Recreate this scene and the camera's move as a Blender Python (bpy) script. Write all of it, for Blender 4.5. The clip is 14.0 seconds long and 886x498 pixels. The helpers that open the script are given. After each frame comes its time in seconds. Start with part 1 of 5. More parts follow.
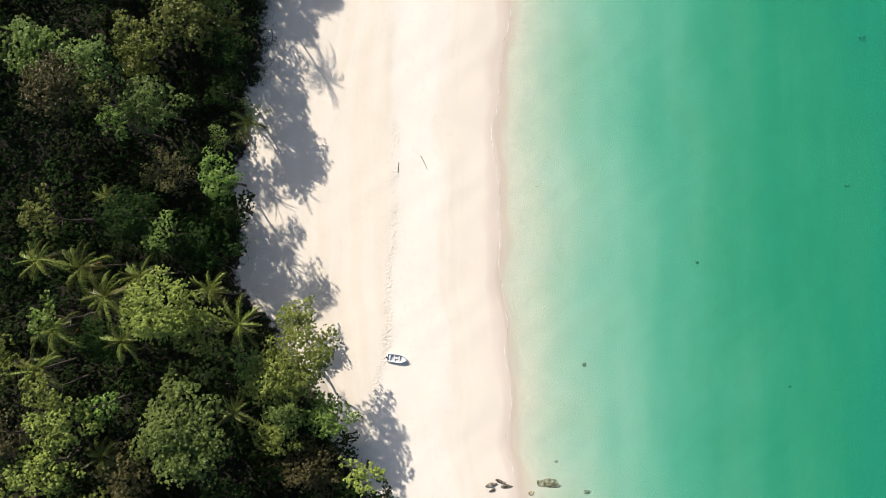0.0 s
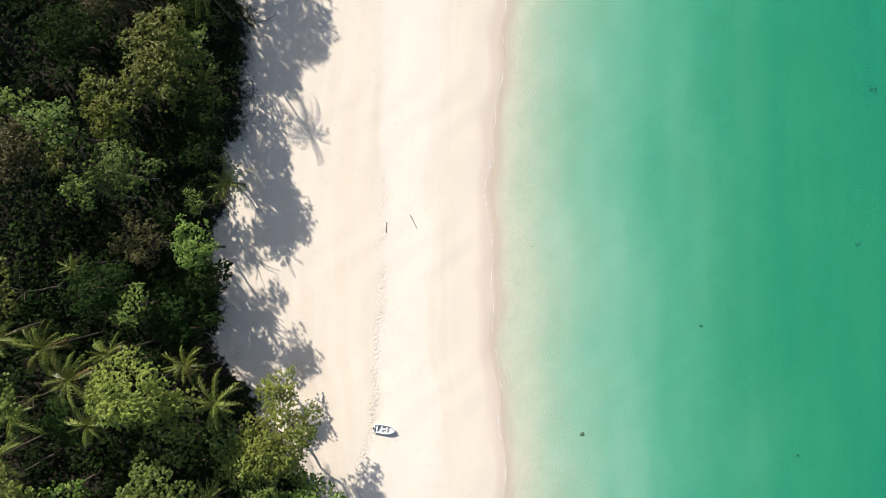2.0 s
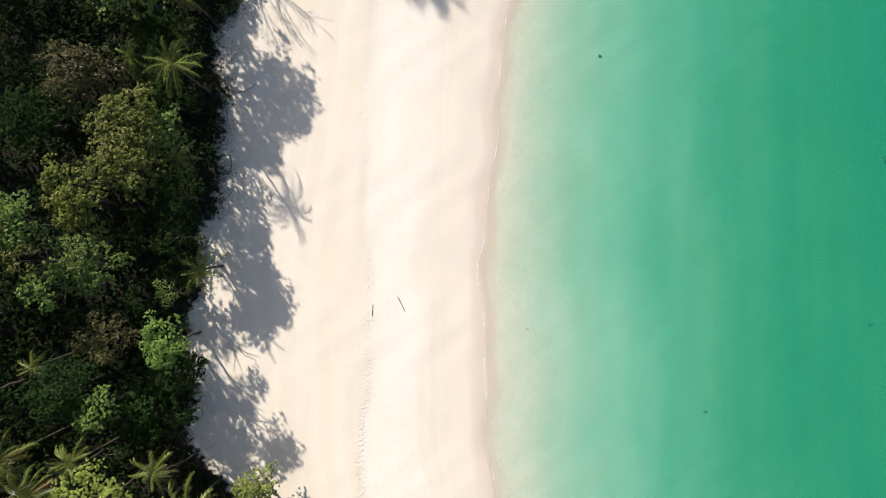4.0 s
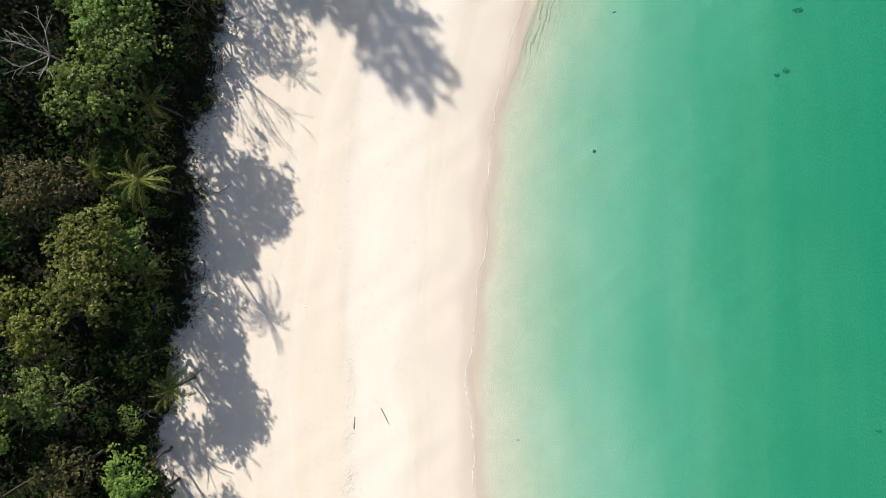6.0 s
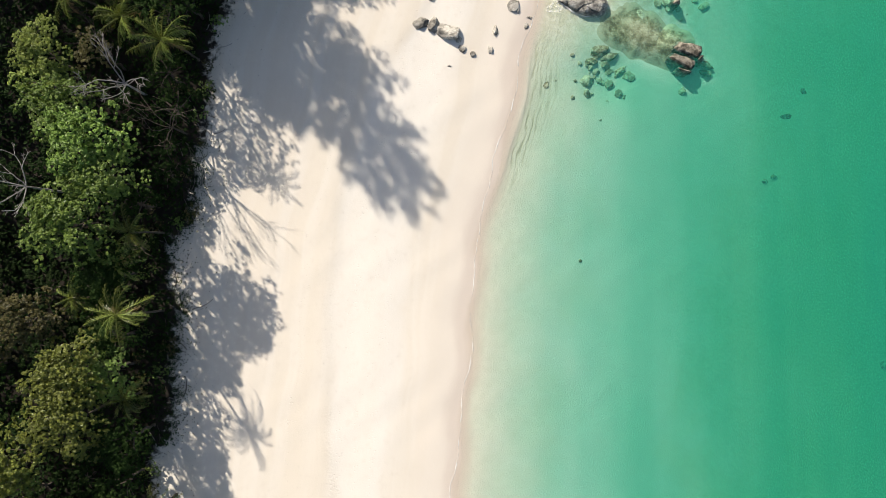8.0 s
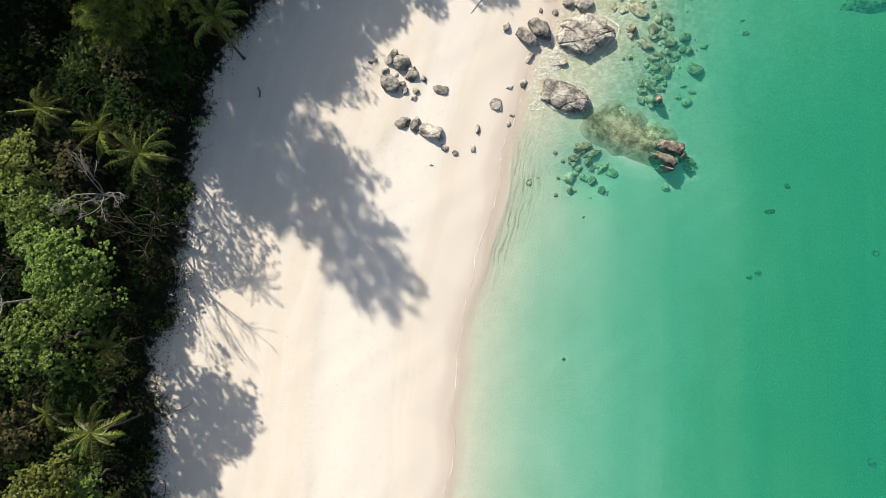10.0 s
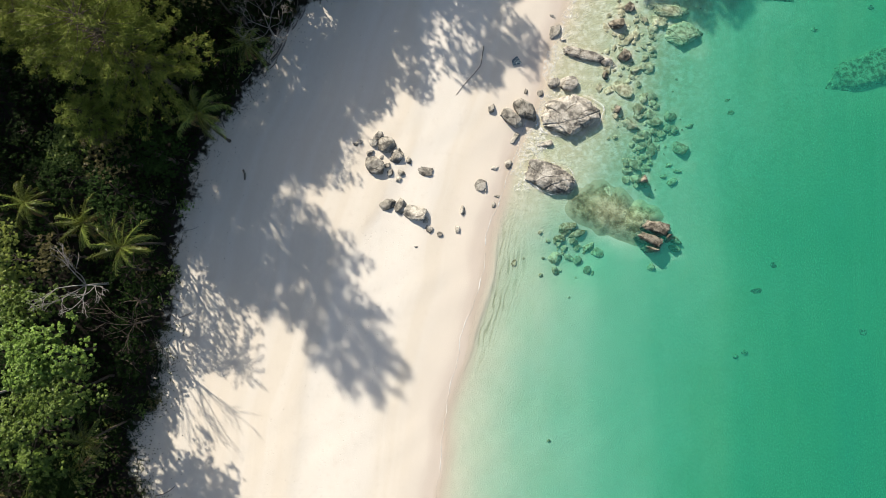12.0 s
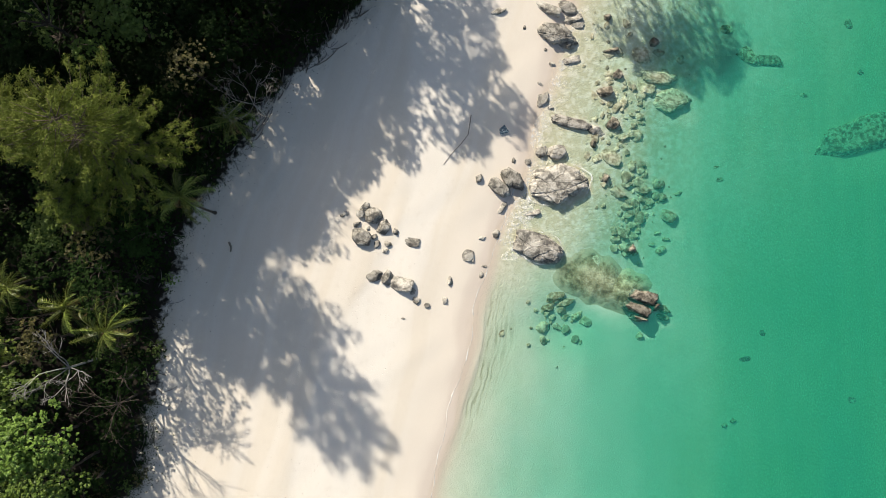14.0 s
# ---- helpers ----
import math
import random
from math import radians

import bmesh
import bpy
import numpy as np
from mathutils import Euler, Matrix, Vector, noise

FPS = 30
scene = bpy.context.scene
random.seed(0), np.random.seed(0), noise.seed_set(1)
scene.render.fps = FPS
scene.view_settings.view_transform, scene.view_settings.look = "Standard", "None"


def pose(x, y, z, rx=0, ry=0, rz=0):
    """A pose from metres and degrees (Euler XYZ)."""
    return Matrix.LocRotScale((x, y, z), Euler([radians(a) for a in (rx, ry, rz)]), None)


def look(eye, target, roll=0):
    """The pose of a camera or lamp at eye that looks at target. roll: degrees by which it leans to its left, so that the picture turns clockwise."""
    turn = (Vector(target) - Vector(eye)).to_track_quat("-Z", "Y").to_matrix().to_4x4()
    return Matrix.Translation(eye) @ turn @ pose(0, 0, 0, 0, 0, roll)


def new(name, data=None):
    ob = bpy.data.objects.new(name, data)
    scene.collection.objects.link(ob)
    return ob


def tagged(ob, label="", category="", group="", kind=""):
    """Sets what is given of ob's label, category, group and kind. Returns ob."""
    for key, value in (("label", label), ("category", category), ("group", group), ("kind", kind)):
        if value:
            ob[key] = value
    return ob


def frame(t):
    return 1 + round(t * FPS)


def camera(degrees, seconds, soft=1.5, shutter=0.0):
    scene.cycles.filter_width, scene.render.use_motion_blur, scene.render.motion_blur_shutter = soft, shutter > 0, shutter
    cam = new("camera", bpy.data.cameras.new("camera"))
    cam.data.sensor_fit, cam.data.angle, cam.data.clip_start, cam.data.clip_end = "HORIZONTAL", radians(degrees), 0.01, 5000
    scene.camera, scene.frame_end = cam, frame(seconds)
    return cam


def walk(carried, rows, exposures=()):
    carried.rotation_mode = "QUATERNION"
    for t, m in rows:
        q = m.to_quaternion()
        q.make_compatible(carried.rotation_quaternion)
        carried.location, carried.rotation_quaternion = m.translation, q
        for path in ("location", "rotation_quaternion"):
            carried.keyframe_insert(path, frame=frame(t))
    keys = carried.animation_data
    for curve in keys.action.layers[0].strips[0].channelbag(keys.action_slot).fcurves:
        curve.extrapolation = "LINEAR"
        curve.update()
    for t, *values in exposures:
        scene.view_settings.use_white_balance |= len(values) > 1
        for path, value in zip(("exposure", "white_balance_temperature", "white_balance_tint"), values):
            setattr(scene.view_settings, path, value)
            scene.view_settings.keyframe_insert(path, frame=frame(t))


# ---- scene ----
cam = camera(72.0, 14.0, 0.5)
PATH = [
    (0.0, 0.00, 0.00, 97.00, 0.44, -0.07, -0.00),
    (0.5, 0.19, 2.43, 95.77, 0.43, -0.16, 0.03),
    (1.0, 0.41, 4.89, 94.54, 0.44, -0.26, 0.05),
    (1.5, 0.59, 7.16, 93.28, 0.41, -0.36, 0.08),
    (2.0, 0.77, 9.65, 91.96, 0.42, -0.47, 0.09),
    (2.5, 1.02, 12.25, 90.70, 0.41, -0.58, 0.11),
    (3.0, 1.32, 15.20, 89.41, 0.43, -0.62, 0.13),
    (5.5, 3.19, 31.80, 83.48, 0.65, -0.75, 0.17),
    (6.0, 3.66, 35.55, 82.60, 0.75, -0.80, 0.15),
    (6.5, 4.08, 39.14, 82.28, 0.79, -0.80, 0.14),
    (7.0, 4.56, 43.02, 82.18, 0.88, -0.80, 0.14),
    (7.5, 5.07, 46.66, 82.12, 0.89, -0.82, 0.16),
    (8.0, 5.63, 50.37, 82.05, 0.96, -0.85, 0.17),
    (8.5, 6.11, 53.66, 81.99, 1.05, -0.87, 0.18),
    (9.0, 6.74, 56.87, 81.93, 1.27, -0.87, 0.15),
    (11.5, 9.81, 69.50, 82.17, 2.67, -0.65, 0.27),
    (12.0, 10.30, 71.91, 82.26, 2.82, -0.64, 0.29),
    (12.5, 10.76, 74.23, 82.33, 2.83, -0.63, 0.28),
    (13.0, 11.17, 76.73, 82.37, 2.79, -0.65, 0.24),
    (13.5, 11.48, 79.16, 82.38, 2.67, -0.70, 0.23),
    (14.0, 11.82, 81.76, 82.35, 2.59, -0.74, 0.20),
]
EXPOSURES = [(0.0, 0.78, 6640, 11), (7.0, 0.76, 6700, 10), (10.0, 0.76, 6760, 9), (14.0, 0.76, 6800, 8)]
walk(cam, [(t, pose(x, y, z, a, b, c)) for t, x, y, z, a, b, c in PATH], EXPOSURES)

# ---- sun and sky ----
SUN_UP = 31.0
SUN_FROM = Vector((-0.565, 0.825, 0.0)) * math.cos(radians(SUN_UP)) + Vector((0, 0, math.sin(radians(SUN_UP))))
sky_world = bpy.data.worlds.new("sky")
scene.world = sky_world
sky_world.use_nodes = True
wt = sky_world.node_tree
sky = wt.nodes.new("ShaderNodeTexSky")
sky.sky_type, sky.sun_disc = "NISHITA", False
sky.dust_density = 1.8
sky.sun_elevation, sky.sun_rotation = radians(SUN_UP), math.atan2(-0.565, 0.825)
wt.links.new(sky.outputs["Color"], wt.nodes["Background"].inputs["Color"])
wt.nodes["Background"].inputs["Strength"].default_value = 0.088
sun = new("sun", bpy.data.lights.new("sun", "SUN"))
sun.data.energy, sun.data.angle, sun.data.color = 4.6, radians(0.8), (1.0, 0.94, 0.85)
sun.matrix_world = look(tuple(SUN_FROM * 200), (0, 0, 0))


# ---- node helpers ----
def material(name):
    mat = bpy.data.materials.new(name)
    mat.use_nodes = True
    nt = mat.node_tree
    return mat, nt, nt.nodes["Principled BSDF"]


def node(nt, kind, **inputs):
    n = nt.nodes.new(kind)
    for key, value in inputs.items():
        n.inputs[key.replace("_", " ")].default_value = value
    return n


def noise_tex(nt, scale, detail=4.0, rough=0.55):
    co = nt.nodes.new("ShaderNodeNewGeometry")
    n = node(nt, "ShaderNodeTexNoise", Scale=scale, Detail=detail, Roughness=rough)
    nt.links.new(co.outputs["Position"], n.inputs["Vector"])
    return n


def ramp(nt, source, stops):
    r = nt.nodes.new("ShaderNodeValToRGB")
    els = r.color_ramp.elements
    while len(els) < len(stops):
        els.new(0.5)
    for el, (pos, col) in zip(els, stops):
        el.position, el.color = pos, (*col, 1) if len(col) == 3 else col
    nt.links.new(source, r.inputs["Fac"])
    return r


def mix(nt, fac, a, b, blend="MIX"):
    m = nt.nodes.new("ShaderNodeMix")
    m.data_type, m.blend_type = "RGBA", blend
    for value, idx in ((fac, 0), (a, 6), (b, 7)):
        if isinstance(value, (int, float)):
            m.inputs[idx].default_value = value
        elif isinstance(value, tuple):
            m.inputs[idx].default_value = (*value, 1)
        else:
            nt.links.new(value, m.inputs[idx])
    return m.outputs[2]


def calc(nt, op, a, b=0.0, c=0.0):
    m = nt.nodes.new("ShaderNodeMath")
    m.operation = op
    for i, value in enumerate((a, b, c)):
        if isinstance(value, (int, float)):
            m.inputs[i].default_value = value
        else:
            nt.links.new(value, m.inputs[i])
    return m.outputs[0]


def span(nt, value, a, b, lo=0.0, hi=1.0):
    m = nt.nodes.new("ShaderNodeMapRange")
    m.interpolation_type = "SMOOTHSTEP"
    for i, v in ((1, a), (2, b), (3, lo), (4, hi)):
        m.inputs[i].default_value = v
    nt.links.new(value, m.inputs[0])
    return m.outputs[0]


def bump(nt, bsdf, height, strength, distance):
    b = node(nt, "ShaderNodeBump", Strength=strength, Distance=distance)
    nt.links.new(height, b.inputs["Height"])
    nt.links.new(b.outputs["Normal"], bsdf.inputs["Normal"])
    return b


# ---- materials ----
def ground_material():
    mat, nt, bsdf = material("beach_sand_and_forest_litter")

    def named(name):
        at = nt.nodes.new("ShaderNodeAttribute")
        at.attribute_name = name
        return at.outputs["Fac"]

    s, w, b, bars = named("shore"), named("inland"), named("berm"), named("bars")
    co = nt.nodes.new("ShaderNodeNewGeometry")
    place = nt.nodes.new("ShaderNodeSeparateXYZ")
    nt.links.new(co.outputs["Position"], place.inputs[0])
    big, mid, fine, grain = noise_tex(nt, 0.12, 3), noise_tex(nt, 1.3, 5), noise_tex(nt, 6.0, 4, 0.7), noise_tex(nt, 16.0, 2, 0.7)

    def along(across, stretch, scale, detail=4.0):
        """Noise drawn out along the waterline."""
        v = nt.nodes.new("ShaderNodeCombineXYZ")
        nt.links.new(calc(nt, "MULTIPLY", s, across), v.inputs[0])
        nt.links.new(calc(nt, "MULTIPLY", place.outputs["Y"], stretch), v.inputs[1])
        n = node(nt, "ShaderNodeTexNoise", Scale=scale, Detail=detail)
        nt.links.new(v.outputs[0], n.inputs["Vector"])
        return n.outputs["Fac"]

    def wobble(value, amount):
        return calc(nt, "MULTIPLY", calc(nt, "SUBTRACT", value, 0.5), amount)

    strands, swash = along(1.0, 0.04, 0.55, 5.0), along(0.25, 0.09, 1.0, 3.0)
    dry = mix(nt, big.outputs["Fac"], SAND_A, SAND_B)
    dry = mix(nt, span(nt, strands, 0.38, 0.66, 0.0, 0.4), dry, SAND_C)
    # trodden, bleached sand between the berm and the smooth slope
    seaward = calc(nt, "MULTIPLY", span(nt, b, -0.8, 1.2), span(nt, calc(nt, "ADD", s, wobble(swash, 5.0)), -10.5, -8.0, 1.0, 0.0))
    dry = mix(nt, calc(nt, "MULTIPLY", seaward, 0.7), dry, SAND_C)
    dry = mix(nt, span(nt, mid.outputs["Fac"], 0.52, 0.75, 0.0, 0.22), dry, (0.52, 0.45, 0.37))
    wavy = calc(nt, "ADD", s, calc(nt, "ADD", wobble(swash, 3.6), wobble(strands, 0.8)))
    sand = mix(nt, span(nt, wavy, -8.0, -2.6), dry, SMOOTH)
    sand = mix(nt, span(nt, wavy, -3.0, -1.2), sand, WET_A)
    sand = mix(nt, span(nt, wavy, -1.0, 0.1), sand, WET_B)
    sand = mix(nt, span(nt, grain.outputs["Fac"], 0.35, 0.7, 0.0, 0.22), sand, (0.46, 0.40, 0.33))
    bed = mix(nt, span(nt, mid.outputs["Fac"], 0.4, 0.66), SEABED, SEABED_DARK)
    gravel = calc(nt, "MULTIPLY", span(nt, place.outputs["Y"], 74, 92), span(nt, mid.outputs["Fac"], 0.30, 0.62))
    gravel = calc(nt, "MULTIPLY", gravel, span(nt, s, 14.0, 26.0, 1.0, 0.25))
    film = calc(nt, "ADD", s, wobble(big.outputs["Fac"], 26.0))
    bed = mix(nt, calc(nt, "MULTIPLY", span(nt, film, 3.0, 20.0), span(nt, film, 24.0, 40.0, 0.45, 0.0)), bed, (0.60, 0.59, 0.55))
    bed = mix(nt, span(nt, film, 26.0, 60.0), bed, (0.42, 0.47, 0.30))
    bed = mix(nt, gravel, bed, REEF_BED)
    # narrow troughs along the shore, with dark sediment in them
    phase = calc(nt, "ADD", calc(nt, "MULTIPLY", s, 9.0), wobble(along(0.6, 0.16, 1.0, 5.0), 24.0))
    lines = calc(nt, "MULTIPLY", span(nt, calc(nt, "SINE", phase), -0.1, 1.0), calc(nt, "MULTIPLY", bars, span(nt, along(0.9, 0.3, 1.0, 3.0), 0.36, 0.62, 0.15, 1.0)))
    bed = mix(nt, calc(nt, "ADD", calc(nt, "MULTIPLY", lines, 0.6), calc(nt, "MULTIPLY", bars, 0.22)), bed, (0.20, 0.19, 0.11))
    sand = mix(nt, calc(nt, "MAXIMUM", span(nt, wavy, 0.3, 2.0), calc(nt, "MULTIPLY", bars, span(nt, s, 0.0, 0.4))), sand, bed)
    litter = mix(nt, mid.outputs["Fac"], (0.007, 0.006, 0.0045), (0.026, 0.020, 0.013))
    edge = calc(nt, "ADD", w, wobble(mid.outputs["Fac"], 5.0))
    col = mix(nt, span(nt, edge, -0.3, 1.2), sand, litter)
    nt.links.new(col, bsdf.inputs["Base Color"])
    nt.links.new(span(nt, wavy, -3.5, -0.6, 0.9, 0.45), bsdf.inputs["Roughness"])
    bsdf.inputs["Specular IOR Level"].default_value = 0.25
    # footprints: a trodden berm and loose trails below it
    v = node(nt, "ShaderNodeTexVoronoi", Scale=3.0)
    nt.links.new(co.outputs["Position"], v.inputs["Vector"])
    pick = nt.nodes.new("ShaderNodeSeparateColor")
    nt.links.new(v.outputs["Color"], pick.inputs[0])
    pits = span(nt, v.outputs["Distance"], 0.0, 0.36)
    sparse = calc(nt, "ADD", 1.0, calc(nt, "MULTIPLY", span(nt, pick.outputs[0], 0.45, 0.55), calc(nt, "SUBTRACT", pits, 1.0)))
    tread = span(nt, calc(nt, "ABSOLUTE", calc(nt, "ADD", b, wobble(mid.outputs["Fac"], 1.0))), 0.25, 1.1, 1.0, 0.0)
    trails = 0.0
    for at, wide in ((-16.0, 0.8), (-13.6, 0.55), (-11.4, 0.7), (-22.5, 0.5)):
        off = calc(nt, "ABSOLUTE", calc(nt, "SUBTRACT", calc(nt, "ADD", s, wobble(along(0.0, 0.06, 1.0, 2.0), 5.0)), at))
        trails = calc(nt, "MAXIMUM", trails, span(nt, off, wide * 0.5, wide, 0.42, 0.0))
    trails = calc(nt, "MULTIPLY", trails, span(nt, place.outputs["Y"], 84, 92, 1.0, 0.0))
    churn = noise_tex(nt, 2.6, 3, 0.6)
    trod = calc(nt, "MULTIPLY", calc(nt, "SUBTRACT", calc(nt, "MULTIPLY", churn.outputs["Fac"], 3.2), 1.6), calc(nt, "MULTIPLY", calc(nt, "MULTIPLY", tread, span(nt, place.outputs["Y"], -6.0, 34.0, 1.0, 0.25)), span(nt, mid.outputs["Fac"], 0.3, 0.5, 0.3, 0.8)))
    walked = calc(nt, "MULTIPLY", calc(nt, "SUBTRACT", sparse, 1.0), trails)
    loose = calc(nt, "MULTIPLY", calc(nt, "SUBTRACT", sparse, 1.0), span(nt, big.outputs["Fac"], 0.5, 0.62, 0.0, 0.16))
    trod = calc(nt, "MULTIPLY", trod, span(nt, place.outputs["Y"], 44.0, 60.0, 1.0, 0.0))
    h1 = calc(nt, "MULTIPLY", calc(nt, "ADD", calc(nt, "ADD", trod, walked), loose), span(nt, wavy, -7.5, -5.0, 1.0, 0.0))
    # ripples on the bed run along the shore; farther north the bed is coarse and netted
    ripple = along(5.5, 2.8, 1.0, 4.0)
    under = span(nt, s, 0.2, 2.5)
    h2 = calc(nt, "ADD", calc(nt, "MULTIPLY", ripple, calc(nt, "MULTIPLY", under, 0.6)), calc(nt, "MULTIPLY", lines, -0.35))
    reef = calc(nt, "MULTIPLY", span(nt, place.outputs["Y"], 66, 88, 0.12, 0.85), span(nt, s, 12.0, 24.0, 1.0, 0.45))
    net = node(nt, "ShaderNodeTexVoronoi", Scale=4.2)
    net.feature = "SMOOTH_F1"
    warp = mix(nt, 0.5, co.outputs["Position"], mid.outputs["Color"], "ADD")
    nt.links.new(warp, net.inputs["Vector"])
    h3 = calc(nt, "MULTIPLY", net.outputs["Distance"], calc(nt, "MULTIPLY", under, reef))
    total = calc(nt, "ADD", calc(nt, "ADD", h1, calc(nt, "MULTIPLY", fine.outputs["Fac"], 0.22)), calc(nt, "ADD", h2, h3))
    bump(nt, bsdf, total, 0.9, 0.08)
    return mat


SAND_A, SAND_B, SAND_C = (0.655, 0.59, 0.50), (0.61, 0.54, 0.445), (0.69, 0.645, 0.58)
SMOOTH = (0.645, 0.575, 0.49)
WET_A, WET_B, SEABED, SEABED_DARK = (0.575, 0.495, 0.42), (0.50, 0.42, 0.34), (0.58, 0.53, 0.43), (0.545, 0.495, 0.395)


def water_material():
    mat, nt, bsdf = material("clear_shallow_sea_water")
    nt.nodes.remove(bsdf)
    depth = nt.nodes.new("ShaderNodeAttribute")
    depth.attribute_name = "depth"
    patch = noise_tex(nt, 0.035, 3.0)
    co = nt.nodes.new("ShaderNodeNewGeometry")
    streak = node(nt, "ShaderNodeMapping")
    streak.inputs["Scale"].default_value = (1.0, 0.12, 1.0)
    nt.links.new(co.outputs["Position"], streak.inputs["Vector"])
    long = node(nt, "ShaderNodeTexNoise", Scale=0.16, Detail=4.0)
    nt.links.new(streak.outputs["Vector"], long.inputs["Vector"])
    vary = calc(nt, "ADD", span(nt, patch.outputs["Fac"], 0.3, 0.7, 0.92, 1.08), span(nt, long.outputs["Fac"], 0.3, 0.7, -0.12, 0.12))
    crest = node(nt, "ShaderNodeMapping")
    crest.inputs["Scale"].default_value, crest.inputs["Rotation"].default_value = (6.0, 3.2, 1.0), (0.0, 0.0, 0.25)
    nt.links.new(co.outputs["Position"], crest.inputs["Vector"])
    waves = node(nt, "ShaderNodeTexNoise", Scale=1.0, Detail=4.0, Roughness=0.6)
    nt.links.new(crest.outputs["Vector"], waves.inputs["Vector"])
    # bright dapples of rippled light, put into the water's tint by varying its depth
    vary = calc(nt, "ADD", vary, span(nt, waves.outputs["Fac"], 0.3, 0.7, -0.15, 0.15))
    d = calc(nt, "MULTIPLY", depth.outputs["Fac"], vary)
    rgb = nt.nodes.new("ShaderNodeCombineColor")
    for i, keep in enumerate(WATER_KEEPS):
        nt.links.new(calc(nt, "POWER", keep, d), rgb.inputs[i])
    clear = nt.nodes.new("ShaderNodeBsdfTransparent")
    nt.links.new(rgb.outputs["Color"], clear.inputs["Color"])
    haze = node(nt, "ShaderNodeBsdfDiffuse", Color=(*WATER_HAZE, 1))
    murk = calc(nt, "SUBTRACT", 1.0, calc(nt, "POWER", WATER_CLEAR, d))
    body = nt.nodes.new("ShaderNodeMixShader")
    nt.links.new(murk, body.inputs[0])
    nt.links.new(clear.outputs[0], body.inputs[1])
    nt.links.new(haze.outputs[0], body.inputs[2])
    gloss = node(nt, "ShaderNodeBsdfGlossy", Roughness=0.12)
    both = nt.nodes.new("ShaderNodeMixShader")
    both.inputs[0].default_value = 0.025
    nt.links.new(body.outputs[0], both.inputs[1])
    nt.links.new(gloss.outputs[0], both.inputs[2])
    chop, ripple = noise_tex(nt, 1.9, 5.0, 0.65), noise_tex(nt, 0.3, 2.0)
    height = calc(nt, "ADD", calc(nt, "MULTIPLY", chop.outputs["Fac"], 0.5), calc(nt, "ADD", waves.outputs["Fac"], ripple.outputs["Fac"]))
    b = node(nt, "ShaderNodeBump", Strength=0.9, Distance=0.09)
    nt.links.new(height, b.inputs["Height"])
    for target in (gloss, haze):
        nt.links.new(b.outputs["Normal"], target.inputs["Normal"])
    nt.links.new(both.outputs[0], nt.nodes["Material Output"].inputs["Surface"])
    return mat


REEF_BED = (0.43, 0.385, 0.27)
WATER_KEEPS, WATER_HAZE, WATER_CLEAR = (0.555, 0.87, 0.782), (0.02, 0.31, 0.225), 0.86


def leaf_material(name, dark, light, through_colour, gloss=0.42, clumped=True, spread=0.2):
    """Leaves: each clump has its own tone, and each leaf differs a little from its clump."""
    mat, nt, bsdf = material(name)
    geo = nt.nodes.new("ShaderNodeNewGeometry")
    info = nt.nodes.new("ShaderNodeObjectInfo")
    patch = noise_tex(nt, 0.5, 2.0)
    f = calc(nt, "ADD", calc(nt, "MULTIPLY", geo.outputs["Random Per Island"], 0.45 if clumped else 0.9), calc(nt, "MULTIPLY", patch.outputs["Fac"], 0.2))
    if clumped:
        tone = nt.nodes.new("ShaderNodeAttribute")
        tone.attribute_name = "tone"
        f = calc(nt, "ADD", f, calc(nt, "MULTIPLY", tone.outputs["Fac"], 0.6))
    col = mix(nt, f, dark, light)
    hsv = nt.nodes.new("ShaderNodeHueSaturation")
    nt.links.new(col, hsv.inputs["Color"])
    nt.links.new(span(nt, info.outputs["Random"], 0.0, 1.0, 0.492, 0.508), hsv.inputs["Hue"])
    nt.links.new(span(nt, info.outputs["Random"], 0.0, 1.0, 1.0 - spread, 1.0 + spread), hsv.inputs["Value"])
    nt.links.new(hsv.outputs["Color"], bsdf.inputs["Base Color"])
    bsdf.inputs["Roughness"].default_value = gloss
    bsdf.inputs["Specular IOR Level"].default_value = 0.25 if gloss < 0.5 else 0.08
    tr = node(nt, "ShaderNodeBsdfTranslucent", Color=(*through_colour, 1))
    m = nt.nodes.new("ShaderNodeMixShader")
    m.inputs[0].default_value = 0.14
    nt.links.new(bsdf.outputs[0], m.inputs[1])
    nt.links.new(tr.outputs[0], m.inputs[2])
    nt.links.new(m.outputs[0], nt.nodes["Material Output"].inputs["Surface"])
    return mat


